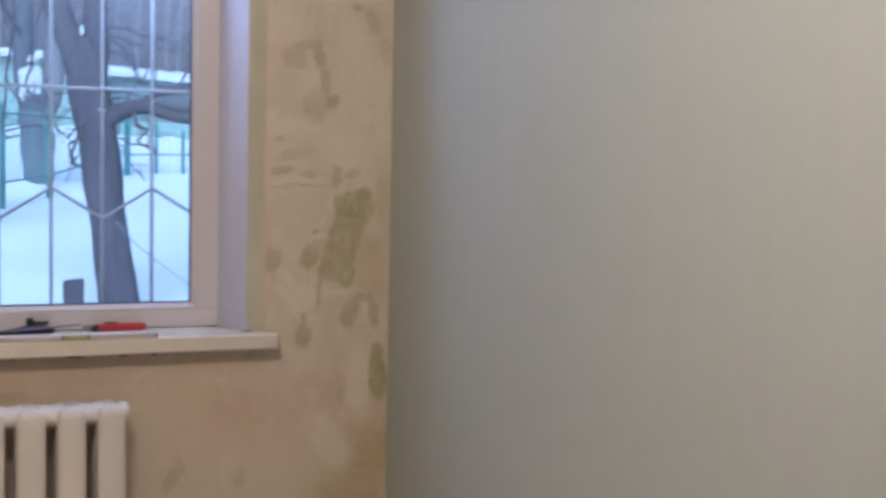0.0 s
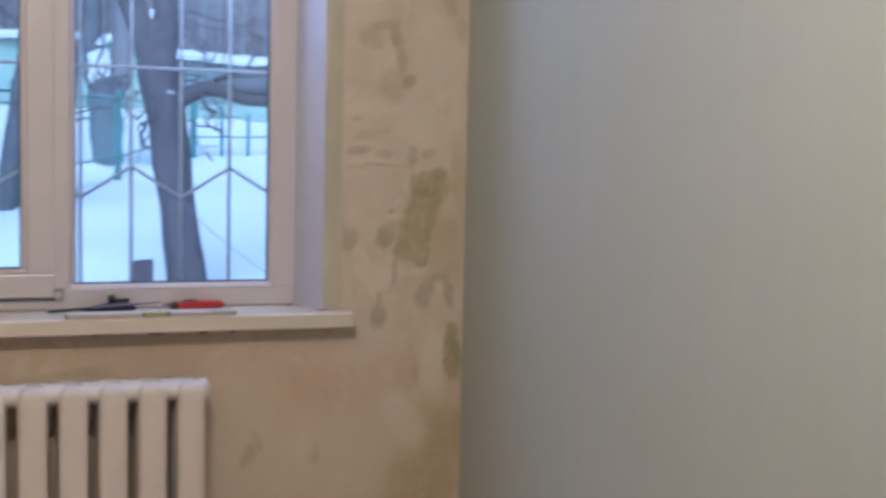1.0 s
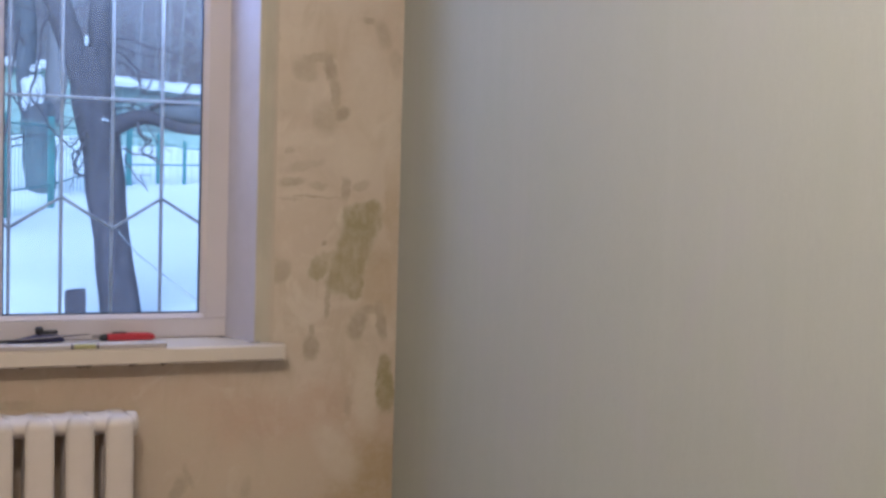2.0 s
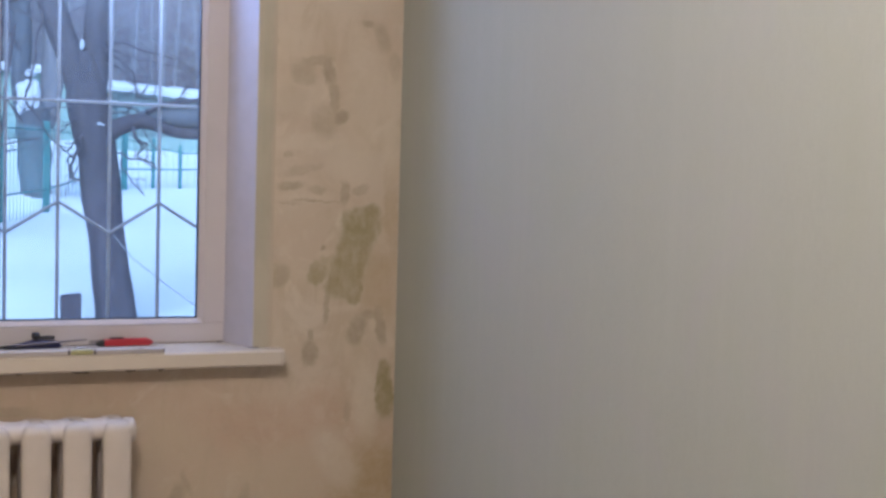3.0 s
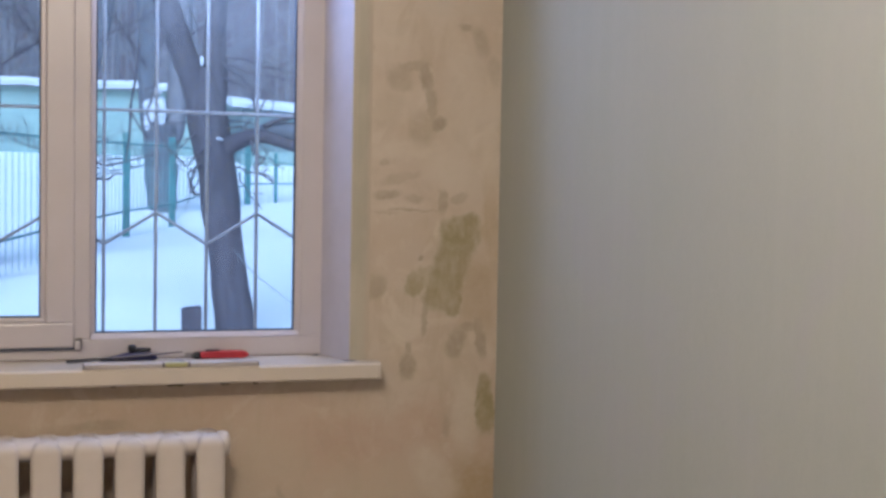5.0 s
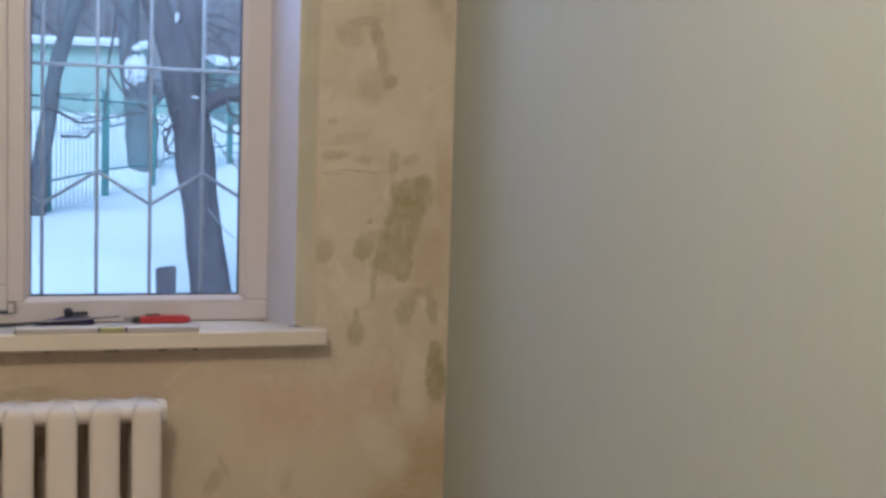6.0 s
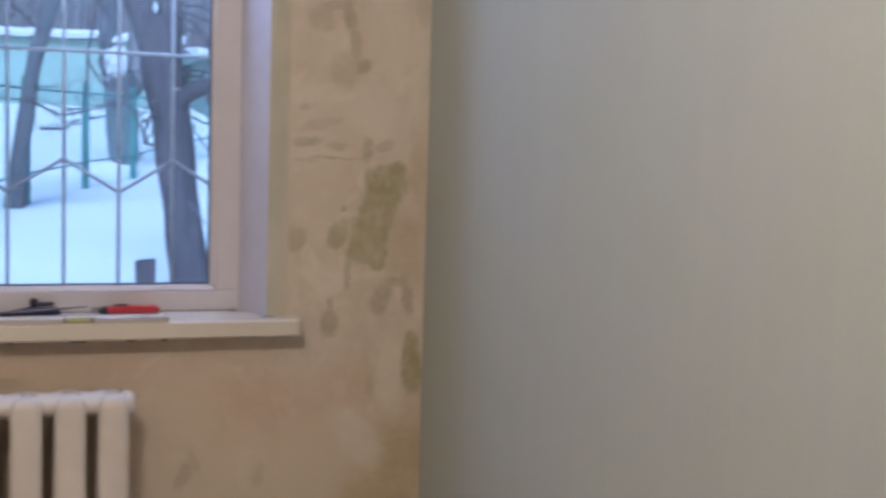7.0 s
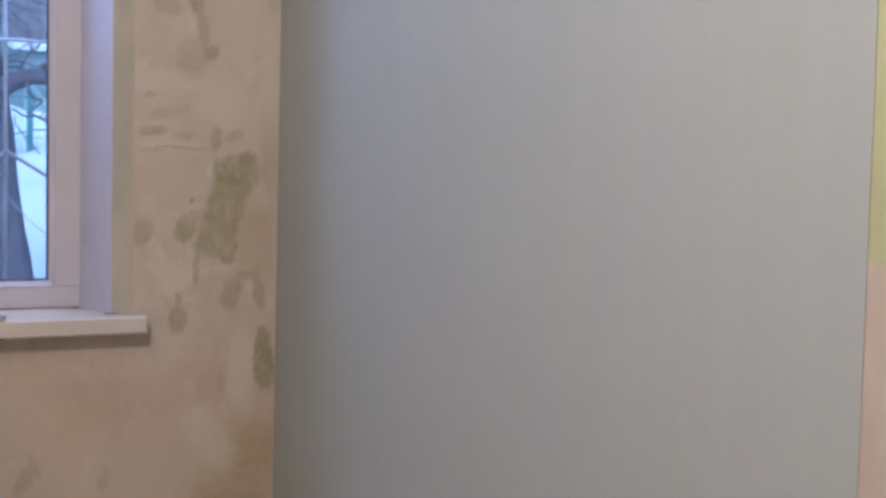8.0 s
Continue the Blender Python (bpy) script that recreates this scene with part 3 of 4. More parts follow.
# ---- the radiator ----
def slab(bm, half, y0, y1, z0, z1, r, narrow=0.0):
    """A casting of one column: a rounded outline, swelling softly across its width; narrow: how much its head tapers."""
    rings = []
    for dx, inset in ((-1, 0.45), (-0.98, 0.26), (-0.90, 0.11), (-0.70, 0.03), (0, 0), (0.70, 0.03), (0.90, 0.11), (0.98, 0.26), (1, 0.45)):
        q, ring = inset * half, []
        a0, a1, b0, b1, rr = y0 + q, y1 - q, z0 + q, z1 - q, max(0.004, r - q)
        for cy, cz, turn in ((a0 + rr, b0 + rr, 180), (a1 - rr, b0 + rr, 270), (a1 - rr, b1 - rr, 0), (a0 + rr, b1 - rr, 90)):
            for k in range(6):
                a = radians(turn + 18 * k)
                z = cz + rr * math.sin(a)
                head = max(0.0, (z - (z1 - 0.040)) / 0.040)
                ring.append(bm.verts.new((dx * half * (1 - narrow * head * head), cy + rr * math.cos(a), z)))
        rings.append(ring)
    for ra, rb in zip(rings, rings[1:]):
        for k in range(len(ra)):
            j = (k + 1) % len(ra)
            bm.faces.new((ra[k], ra[j], rb[j], rb[k]))
    bm.faces.new(rings[0])
    bm.faces.new(rings[-1])


def radiator():
    """Two-column sections: front and rear columns on a thin web, with headers and round nipples between."""
    rad = thing("radiator", "cream enamelled cast-iron sectional radiator under the window", "radiator", at=(-1.0, -0.10, 0.1))
    pitch, last, n = 0.0890, -0.741, 9
    me = hub_me = None
    for i in range(n):
        x = last - pitch * i
        if me is None:
            bm = bmesh.new()
            slab(bm, 0.0335, -0.172, -0.116, 0.119, 0.7085, 0.026, 0.30)
            slab(bm, 0.0325, -0.091, -0.035, 0.119, 0.7075, 0.026, 0.30)
            slab(bm, 0.0150, -0.130, -0.075, 0.140, 0.690, 0.010)
            slab(bm, 0.0300, -0.158, -0.048, 0.652, 0.7070, 0.026, 0.25)
            slab(bm, 0.0290, -0.158, -0.048, 0.124, 0.186, 0.028)
            ob = part("section", bm, ENAMEL, rad, smooth=True)
            me = ob.data
        else:
            ob = new("section", me)
            ob.parent = rad
        ob.location = Vector((x, 0, 0)) - Vector(rad.location)
        for z in (0.6830, 0.154):
            if i == n - 1:
                continue
            if hub_me is None:
                bm = bmesh.new()
                tube(bm, [(k * pitch / 2, 0, 0) for k in (-0.7, -0.28, -0.1, 0.1, 0.28, 0.7)], [0.0285, 0.0265, 0.0255, 0.0255, 0.0265, 0.0285], 24)
                bmesh.ops.scale(bm, vec=(1, 1.75, 1), verts=bm.verts)
                hub = part("hub", bm, ENAMEL, rad, smooth=True)
                hub_me = hub.data
            else:
                hub = new("hub", hub_me)
                hub.parent = rad
            hub.location = Vector((x - pitch / 2, -0.105, z)) - Vector(rad.location)
    bm = bmesh.new()
    tube(bm, [(last + 0.020, -0.118, 0.681), (last + 0.040, -0.118, 0.681), (last + 0.0445, -0.118, 0.681), (last + 0.047, -0.118, 0.681)], [0.030, 0.029, 0.026, 0.019], 24)
    part("end_plug", bm, ENAMEL, rad, smooth=True)
    for k in (-0.85, -1.35):
        part("bracket", boxed(((k - 0.008, -0.04, 0.60), (k + 0.008, -0.0005, 0.63)), bevel=0.002), ENAMEL, rad)
    for k in (-0.739, -1.4526):
        part("foot", boxed(((k - 0.015, -0.15, 0.006), (k + 0.015, -0.06, 0.135)), bevel=0.004), ENAMEL, rad)
    return rad


radiator().location.z -= 0.006


# ---- tools on the sill ----
def spirit_level():
    lev = thing("spirit_level", "short aluminium spirit level with a yellow-green vial, lying on the sill", "spirit level", at=(-0.81, -0.03, 0.84))
    y0, y1, z0, z1 = -0.0565, -0.020, 0.8398, 0.8505
    prof = [(y0, z0), (y1, z0), (y1, z1), (y1 - 0.004, z1), (y1 - 0.006, z1 - 0.0035), (y0 + 0.006, z1 - 0.0035), (y0 + 0.004, z1), (y0, z1)]
    part("body", prism(bmesh.new(), prof, 0, -1.012, -0.617, 0.0006, 1), ALU, lev)
    for x0, x1 in ((-1.014, -1.012), (-0.617, -0.6145)):
        part("end_cap", boxed(((x0, y0 + 0.0005, z0 + 0.0005), (x1, y1 - 0.0005, z1 - 0.0005))), BLACK if x0 < -1 else STEEL, lev)
    vial = part("vial", boxed(((-0.833, -0.0585, 0.8400), (-0.780, -0.045, 0.8528)), bevel=0.004), VIAL, lev, "yellow-green vial window")
    for x0, x1 in ((-0.8385, -0.8332), (-0.7798, -0.7745)):
        part("vial_seal", boxed(((x0, -0.0578, 0.8402), (x1, -0.046, 0.8520)), bevel=0.0015), GUNMETAL, vial, "dark vial seal")
    bm = bmesh.new()
    tube(bm, [(-0.665, -0.038, 0.8466), (-0.665, -0.038, 0.8482)], 0.010, 20)
    part("end_vial", bm, GASKET, lev, "dark round end vial")
    return lev


def utility_knife():
    kn = thing("utility_knife", "red plastic utility knife with a black grip", "knife", at=(-0.69, 0.085, 0.84))
    side = [(-0.735, 0.8402), (-0.628, 0.8402), (-0.617, 0.845), (-0.617, 0.852), (-0.63, 0.8572), (-0.70, 0.8580), (-0.735, 0.856)]
    bm = prism(bmesh.new(), [(x, z) for x, z in side], 1, 0.080, 0.103, 0.003, 2)
    handle = part("handle", bm, RED, kn)
    side = [(-0.757, 0.846), (-0.748, 0.8402), (-0.7352, 0.8402), (-0.7352, 0.8565), (-0.748, 0.8545)]
    part("grip", prism(bmesh.new(), side, 1, 0.081, 0.102, 0.002, 2), BLACK, kn, "black nose of the knife")
    part("slider", boxed(((-0.722, 0.085, 0.857), (-0.688, 0.098, 0.8612)), bevel=0.002), BLACK, handle)
    part("blade", boxed(((-0.772, 0.0910, 0.846), (-0.750, 0.0916, 0.855))), STEEL, kn)
    return kn


def blue_tool():
    tl = thing("hand_tool", "dark blue plastic hand tool with a black knob", "tool", at=(-0.89, 0.085, 0.84))
    side = [(-0.972, 0.8402), (-0.842, 0.8402), (-0.836, 0.846), (-0.850, 0.8545), (-0.905, 0.8575), (-0.940, 0.848), (-0.972, 0.8435)]
    body = part("body", prism(bmesh.new(), side, 1, 0.078, 0.106, 0.003, 2), NAVY, tl)
    bm = bmesh.new()
    tube(bm, [(-0.897, 0.092, 0.859), (-0.897, 0.092, 0.866), (-0.897, 0.092, 0.874), (-0.897, 0.092, 0.877)], [0.007, 0.010, 0.010, 0.006], 16)
    part("knob", bm, BLACK, body)
    part("lever", boxed(((-0.893, 0.087, 0.860), (-0.853, 0.099, 0.8685)), bevel=0.003), BLACK, tl)
    return tl


def rod_tool():
    rod = thing("needle_file", "long thin steel file with a dark handle", "file", at=(-0.91, 0.07, 0.845))
    bm = bmesh.new()
    tube(bm, [(-1.050, 0.062, 0.8432), (-1.03, 0.0625, 0.8437), (-0.98, 0.064, 0.847), (-0.945, 0.065, 0.849)], [0.0032, 0.0038, 0.0036, 0.0022], 10)
    part("handle", bm, BLACK, rod)
    bm = bmesh.new()
    tube(bm, [(-0.945, 0.065, 0.849), (-0.86, 0.068, 0.8545), (-0.78, 0.070, 0.8595)], [0.0030, 0.0030, 0.0016], 8)
    part("blade", bm, GUNMETAL, rod)
    return rod


for tool in (spirit_level(), utility_knife(), blue_tool(), rod_tool()):
    tool.location += Vector((-0.002, 0, 0.005))
bit = bmesh.new()
tube(bit, [(-0.814, 0.048, 0.8475), (-0.797, 0.050, 0.8478), (-0.778, 0.052, 0.8475)], [0.0022, 0.003, 0.0015], 8)
tagged(part("drill_bit", bit, STEEL), "short dull steel bit lying on the sill", "bit")


# ---- window bars ----
def window_bars():
    g = thing("window_bars", "white painted steel window bars with a zigzag", "window bars")
    y, step, xd = 0.335, 0.1305, -0.571
    xs = [xd - step * k for k in range(-1, 9)]
    for x in xs:
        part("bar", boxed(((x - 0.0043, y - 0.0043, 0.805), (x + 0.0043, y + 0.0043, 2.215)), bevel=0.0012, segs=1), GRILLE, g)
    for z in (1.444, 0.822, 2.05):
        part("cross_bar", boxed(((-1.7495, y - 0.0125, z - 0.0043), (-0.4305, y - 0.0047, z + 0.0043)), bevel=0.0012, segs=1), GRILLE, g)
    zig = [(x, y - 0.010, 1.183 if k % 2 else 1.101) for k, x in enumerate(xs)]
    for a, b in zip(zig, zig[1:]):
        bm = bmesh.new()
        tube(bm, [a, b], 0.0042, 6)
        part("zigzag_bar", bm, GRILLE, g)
    return g


window_bars().location += Vector((0.007, 0, 0.012))


# ---- outside: snow, fence, trees, sheds ----
RISE, DRIFT = 0.0387, 0.029      # the yard climbs gently away from the house


def settle(ob, y):
    """Sets a thing that stands y metres out onto the slope."""
    ob.location += Vector((DRIFT * y, 0, RISE * y))
    return ob


def lie(x, y):
    """The height of the snow."""
    up = RISE * max(0.0, min(y, 110.0))
    x -= DRIFT * max(0.0, y)
    z = float(np.interp(y, (-300, 2, 9, 15.5, 18, 21, 25, 38, 45, 90, 600), (-0.7, -0.58, -0.53, -0.33, -0.33, -0.40, -0.16, 0.30, 0.75, 1.2, 1.2)))
    z += 0.05 * noise.noise(Vector((x * 0.45, y * 0.35, 3.0))) + 0.015 * noise.noise(Vector((x * 1.9, y * 1.6, 8.0)))
    z += 0.30 * math.exp(-((x - 0.5) / 0.9) ** 2 - ((y - 22.2) / 0.75) ** 2)       # drifted up round the thick tree
    return z + up + max(0.0, min(0.25, (x - 1.0) * 0.02)) * (y > 5)


def ground():
    xs = sorted(set([-600, -300, -120, -60, -35] + list(np.arange(-20, 26, 0.5)) + [35, 60, 120, 300, 600]))
    ys = sorted(set([-300, -100, -30, -10, -4, 0] + list(np.arange(0.4, 50, 0.45)) + [55, 65, 80, 100, 140, 200, 350, 600]))
    bm = bmesh.new()
    grid = [[bm.verts.new((x, y, lie(x, y))) for x in xs] for y in ys]
    for a, b in zip(grid, grid[1:]):
        for i in range(len(xs) - 1):
            bm.faces.new((a[i], a[i + 1], b[i + 1], b[i]))
    return part("ground", bm, SNOW, smooth=True)


tagged(ground(), "deep fresh snow, gently uneven", "snow", kind="structure")
tagged(part("backdrop", boxed(((-250, 170, -5), (250, 171, 80))), WOODS), "misty grey winter woods far away", "woods", kind="structure")


def branching(bm, start, way, length, radius, depth, rng, sides=5):
    """A crooked branch with side twigs."""
    pts, p, d = [Vector(start)], Vector(start), Vector(way).normalized()
    n = 5
    for i in range(n):
        d = (d + Vector((rng.uniform(-1, 1), rng.uniform(-1, 1), rng.uniform(-0.6, 0.9))) * 0.22).normalized()
        p = p + d * length / n
        pts.append(p.copy())
    tube(bm, pts, spread([radius, radius * 0.35], n + 1), sides, caps=False)
    if depth > 0:
        for i in range(1, n + 1):
            for _ in range(2 if i > 1 else 1):
                side = (d + Vector((rng.uniform(-1, 1), rng.uniform(-0.7, 0.7), rng.uniform(-0.5, 0.9)))).normalized()
                branching(bm, pts[i], side, length * rng.uniform(0.35, 0.6), radius * 0.45, depth - 1, rng, max(3, sides - 1))


def near_tree():
    tr = thing("tree", "bare dark tree with a forked trunk leaning in the snow", "tree", "bare trees outside", at=(0.4, 9.0, -0.6))
    y = 9.0
    bm = bmesh.new()
    mid = smooth_path([(0.46, y, -0.75), (0.41, y, -0.46), (0.307, y, 0.28), (0.212, y, 1.04), (0.116, y, 1.62), (0.09, y, 2.0)], 6)
    tube(bm, mid, spread([0.235, 0.186, 0.176, 0.180, 0.190, 0.11], len(mid)), 22, 0.16)
    part("trunk", bm, BARK, tr, smooth=True)
    for pts, rad in (([(0.085, y, 1.45), (0.015, y, 1.78), (-0.08, y, 2.05), (-0.175, y, 2.33), (-0.33, y, 2.8), (-0.55, y, 3.6), (-0.7, y + 0.2, 5.0)], [0.10, 0.132, 0.128, 0.120, 0.11, 0.09, 0.05]),
                     ([(0.18, y, 1.45), (0.183, y, 1.78), (0.185, y, 2.05), (0.195, y, 2.35), (0.22, y, 2.8), (0.3, y, 3.8), (0.25, y, 5.4)], [0.10, 0.125, 0.115, 0.098, 0.085, 0.07, 0.04])):
        bm = bmesh.new()
        mid = smooth_path(pts, 5)
        tube(bm, mid, spread(rad, len(mid)), 16, 0.15)
        part("limb", bm, BARK, tr, smooth=True)
    for pts, rad, bark in (([(0.25, y - 0.05, 1.19), (0.36, y - 0.15, 1.305), (0.55, y - 0.3, 1.375), (0.72, y - 0.3, 1.335), (0.90, y - 0.3, 1.285), (1.12, y - 0.3, 1.275), (1.6, y - 0.3, 1.27), (2.3, y - 0.2, 1.40)],
                            [0.085, 0.078, 0.062, 0.056, 0.052, 0.050, 0.04, 0.02], BARK),
                           ([(0.48, y - 0.25, 1.365), (0.63, y - 0.22, 1.415), (0.80, y - 0.2, 1.42), (1.1, y - 0.2, 1.425), (1.6, y - 0.2, 1.50), (2.3, y - 0.1, 1.8)],
                            [0.05, 0.072, 0.098, 0.108, 0.09, 0.05], BARK_MID),
                           ([(0.60, y - 0.3, 1.46), (0.80, y - 0.3, 1.545), (1.11, y - 0.3, 1.595), (1.5, y - 0.3, 1.67), (2.0, y - 0.3, 1.72)], [0.022, 0.024, 0.021, 0.018, 0.01], BARK)):
        bm = bmesh.new()
        mid = smooth_path(pts, 6)
        tube(bm, mid, spread(rad, len(mid)), 14, 0.22)
        part("branch", bm, bark, tr, smooth=True)
    # crooked twigs that droop beside the trunk
    side = random.Random(23)
    bm = bmesh.new()
    for r, *pts in ((0.011, (0.22, 8.9, 2.03), (0.43, 8.8, 1.874), (0.496, 8.8, 1.744), (0.541, 8.8, 1.623), (0.653, 8.8, 1.582), (0.811, 8.8, 1.576)),
                    (0.010, (0.22, 8.95, 2.02), (0.45, 8.8, 1.974), (0.607, 8.8, 1.937), (0.81, 8.8, 1.923), (1.1, 8.8, 1.87)),
                    (0.009, (0.25, 8.95, 1.46), (0.452, 8.8, 1.442), (0.587, 8.8, 1.401)), (0.009, (0.25, 8.95, 1.50), (0.474, 8.8, 1.503), (0.631, 8.8, 1.458)),
                    (0.013, (0.46, 8.65, 1.31), (0.526, 8.6, 1.19), (0.581, 8.6, 1.147), (0.515, 8.6, 1.068), (0.671, 8.6, 0.96)),
                    (0.009, (0.36, 8.8, 1.07), (0.515, 8.6, 1.035), (0.671, 8.6, 0.966)), (0.007, (0.40, 8.8, 1.02), (0.461, 8.6, 0.812), (0.561, 8.6, 0.712))):
        mid = crooked(pts, 6, 0.045, r * 700)
        tube(bm, mid, spread([r * 1.1, r * 0.6], len(mid)), 6, 0.3)
        for k in range(5, len(mid) - 1, 5):
            branching(bm, mid[k], (side.uniform(-0.8, 0.8), side.uniform(-0.3, 0.3), side.uniform(-0.9, 0.5)), side.uniform(0.08, 0.18), r * 0.5, 1, side, 4)
    for r, *pts in ((0.016, (0.10, 8.9, 1.33), (0.05, 8.85, 1.23), (0.005, 8.85, 1.039), (-0.024, 8.85, 0.882), (0.049, 8.85, 0.805)), (0.010, (0.005, 8.85, 1.039), (-0.071, 8.85, 0.971), (-0.039, 8.85, 0.849)),
                    (0.011, (-0.30, 8.95, 2.35), (-0.335, 8.85, 2.08), (-0.423, 8.85, 1.623), (-0.435, 8.85, 1.492), (-0.265, 8.85, 1.299), (-0.158, 8.85, 1.125), (-0.071, 8.85, 1.094), (0.06, 8.88, 1.18)),
                    (0.009, (0.22, 8.9, 1.95), (0.474, 8.8, 1.787), (0.519, 8.8, 1.656)), (0.010, (0.25, 8.95, 2.12), (0.83, 8.8, 1.98), (0.968, 8.8, 1.919), (1.129, 8.8, 1.791))):
        mid = crooked(pts, 6, 0.045, r * 700)
        tube(bm, mid, spread([r * 1.1, r * 0.6], len(mid)), 6, 0.3)
        for k in range(5, len(mid) - 1, 5):
            branching(bm, mid[k], (side.uniform(-0.8, 0.8), side.uniform(-0.3, 0.3), side.uniform(-0.9, 0.5)), side.uniform(0.08, 0.18), r * 0.5, 1, side, 4)
    tagged(part("twigs", bm, TWIG, tr), kind="stuff")
    rng = random.Random(5)
    bm = bmesh.new()
    for start, way, ln, r, dp in (((0.80, 8.75, 1.50), (0.6, 0, 0.5), 0.45, 0.009, 1), ((1.0, 8.75, 1.5), (0.5, 0, 0.3), 0.5, 0.009, 2), ((0.55, 8.75, 1.36), (0.3, 0, -0.8), 0.30, 0.008, 1),
                                  ((0.28, 9.0, 2.7), (0.9, 0, -0.1), 1.2, 0.014, 2), ((0.3, 9.0, 3.2), (0.9, 0, -0.3), 1.2, 0.014, 2), ((0.46, 8.85, 1.45), (0.3, 0, 0.8), 0.35, 0.008, 1),
                                  ((0.06, 8.9, 1.45), (-0.5, -0.2, -0.7), 0.40, 0.009, 2), ((0.0, 8.9, 1.5), (-0.8, -0.1, -0.3), 0.45, 0.008, 1),
                                  ((-0.1, 9.0, 2.15), (-0.8, 0, 0.3), 0.9, 0.011, 1), ((-0.3, 9.0, 2.8), (-0.8, 0, -0.1), 1.0, 0.013, 2)):
        branching(bm, start, way, ln, r, dp, rng)
    tagged(part("twigs", bm, TWIG, tr), kind="stuff")
    # snow caught in the fork and on the bark
    for c, s in (((0.052, 8.90, 2.05), (0.020, 0.03, 0.05)), ((0.20, 8.81, 1.34), (0.022, 0.015, 0.012)), ((0.235, 8.815, 1.33), (0.014, 0.012, 0.010))):
        bm = bmesh.new()
        g = bmesh.ops.create_icosphere(bm, subdivisions=3, radius=1)
        for v in g["verts"]:
            v.co = Vector([a * b for a, b in zip(v.co, s)]) * (1 + 0.35 * noise.noise(v.co * 1.7 + Vector(c) * 9)) + Vector(c)
        part("snow_cap", bm, DIM_SNOW, tr, "clinging snow", smooth=True)
    return tr


def far_tree(name_at, pts, rad, twigs, seed, label, mat=None, caps=(), leaders=()):
    tr = thing("tree", label, "tree", "bare trees outside", at=name_at)
    bm = bmesh.new()
    mid = smooth_path(pts, 5)
    tube(bm, mid, spread(rad, len(mid)), 16, 0.18)
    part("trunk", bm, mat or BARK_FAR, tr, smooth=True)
    for way, thick, bark in leaders:
        bm = bmesh.new()
        mid = smooth_path(way, 5)
        tube(bm, mid, spread(thick, len(mid)), 14, 0.18)
        part("limb", bm, bark, tr, smooth=True)
    rng = random.Random(seed)
    bm = bmesh.new()
    for start, way, ln, r, dp in twigs:
        branching(bm, start, way, ln, r, dp, rng)
    tagged(part("twigs", bm, TWIG, tr), kind="stuff")
    for c, s in caps:
        bm = bmesh.new()
        g = bmesh.ops.create_icosphere(bm, subdivisions=3, radius=1)
        for v in g["verts"]:
            v.co = Vector([a * b for a, b in zip(v.co, s)]) * (1 + 0.35 * noise.noise(v.co * 1.5 + Vector(c) * 5) + 0.25 * noise.noise(v.co * 4.0 + Vector(c) * 7)) + Vector(c)
        part("snow_cap", bm, DIM_SNOW, tr, "clinging snow", smooth=True)
    return settle(tr, name_at[1])


settle(near_tree(), 9)
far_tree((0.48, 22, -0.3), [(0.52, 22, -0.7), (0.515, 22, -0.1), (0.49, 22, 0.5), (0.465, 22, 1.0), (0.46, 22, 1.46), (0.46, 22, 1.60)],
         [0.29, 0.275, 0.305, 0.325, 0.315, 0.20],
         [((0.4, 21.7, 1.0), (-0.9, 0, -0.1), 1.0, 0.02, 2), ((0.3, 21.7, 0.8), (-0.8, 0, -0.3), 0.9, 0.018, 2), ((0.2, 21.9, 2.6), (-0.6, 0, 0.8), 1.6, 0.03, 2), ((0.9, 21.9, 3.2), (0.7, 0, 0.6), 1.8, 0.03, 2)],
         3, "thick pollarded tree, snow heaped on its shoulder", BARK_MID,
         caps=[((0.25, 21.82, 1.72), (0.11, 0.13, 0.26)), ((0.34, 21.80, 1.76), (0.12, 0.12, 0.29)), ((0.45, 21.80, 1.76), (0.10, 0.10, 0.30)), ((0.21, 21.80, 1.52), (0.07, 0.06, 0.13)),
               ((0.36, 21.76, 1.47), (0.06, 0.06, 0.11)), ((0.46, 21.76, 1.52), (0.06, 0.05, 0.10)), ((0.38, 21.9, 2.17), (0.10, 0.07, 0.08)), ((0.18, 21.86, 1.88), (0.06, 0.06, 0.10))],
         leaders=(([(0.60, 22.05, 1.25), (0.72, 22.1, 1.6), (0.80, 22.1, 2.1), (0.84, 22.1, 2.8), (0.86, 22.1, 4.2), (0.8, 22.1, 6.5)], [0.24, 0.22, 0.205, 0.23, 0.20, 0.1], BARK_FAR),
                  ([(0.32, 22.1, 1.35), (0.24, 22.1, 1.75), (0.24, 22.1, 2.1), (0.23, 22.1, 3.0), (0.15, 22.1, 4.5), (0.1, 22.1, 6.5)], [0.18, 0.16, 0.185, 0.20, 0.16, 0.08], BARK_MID)))
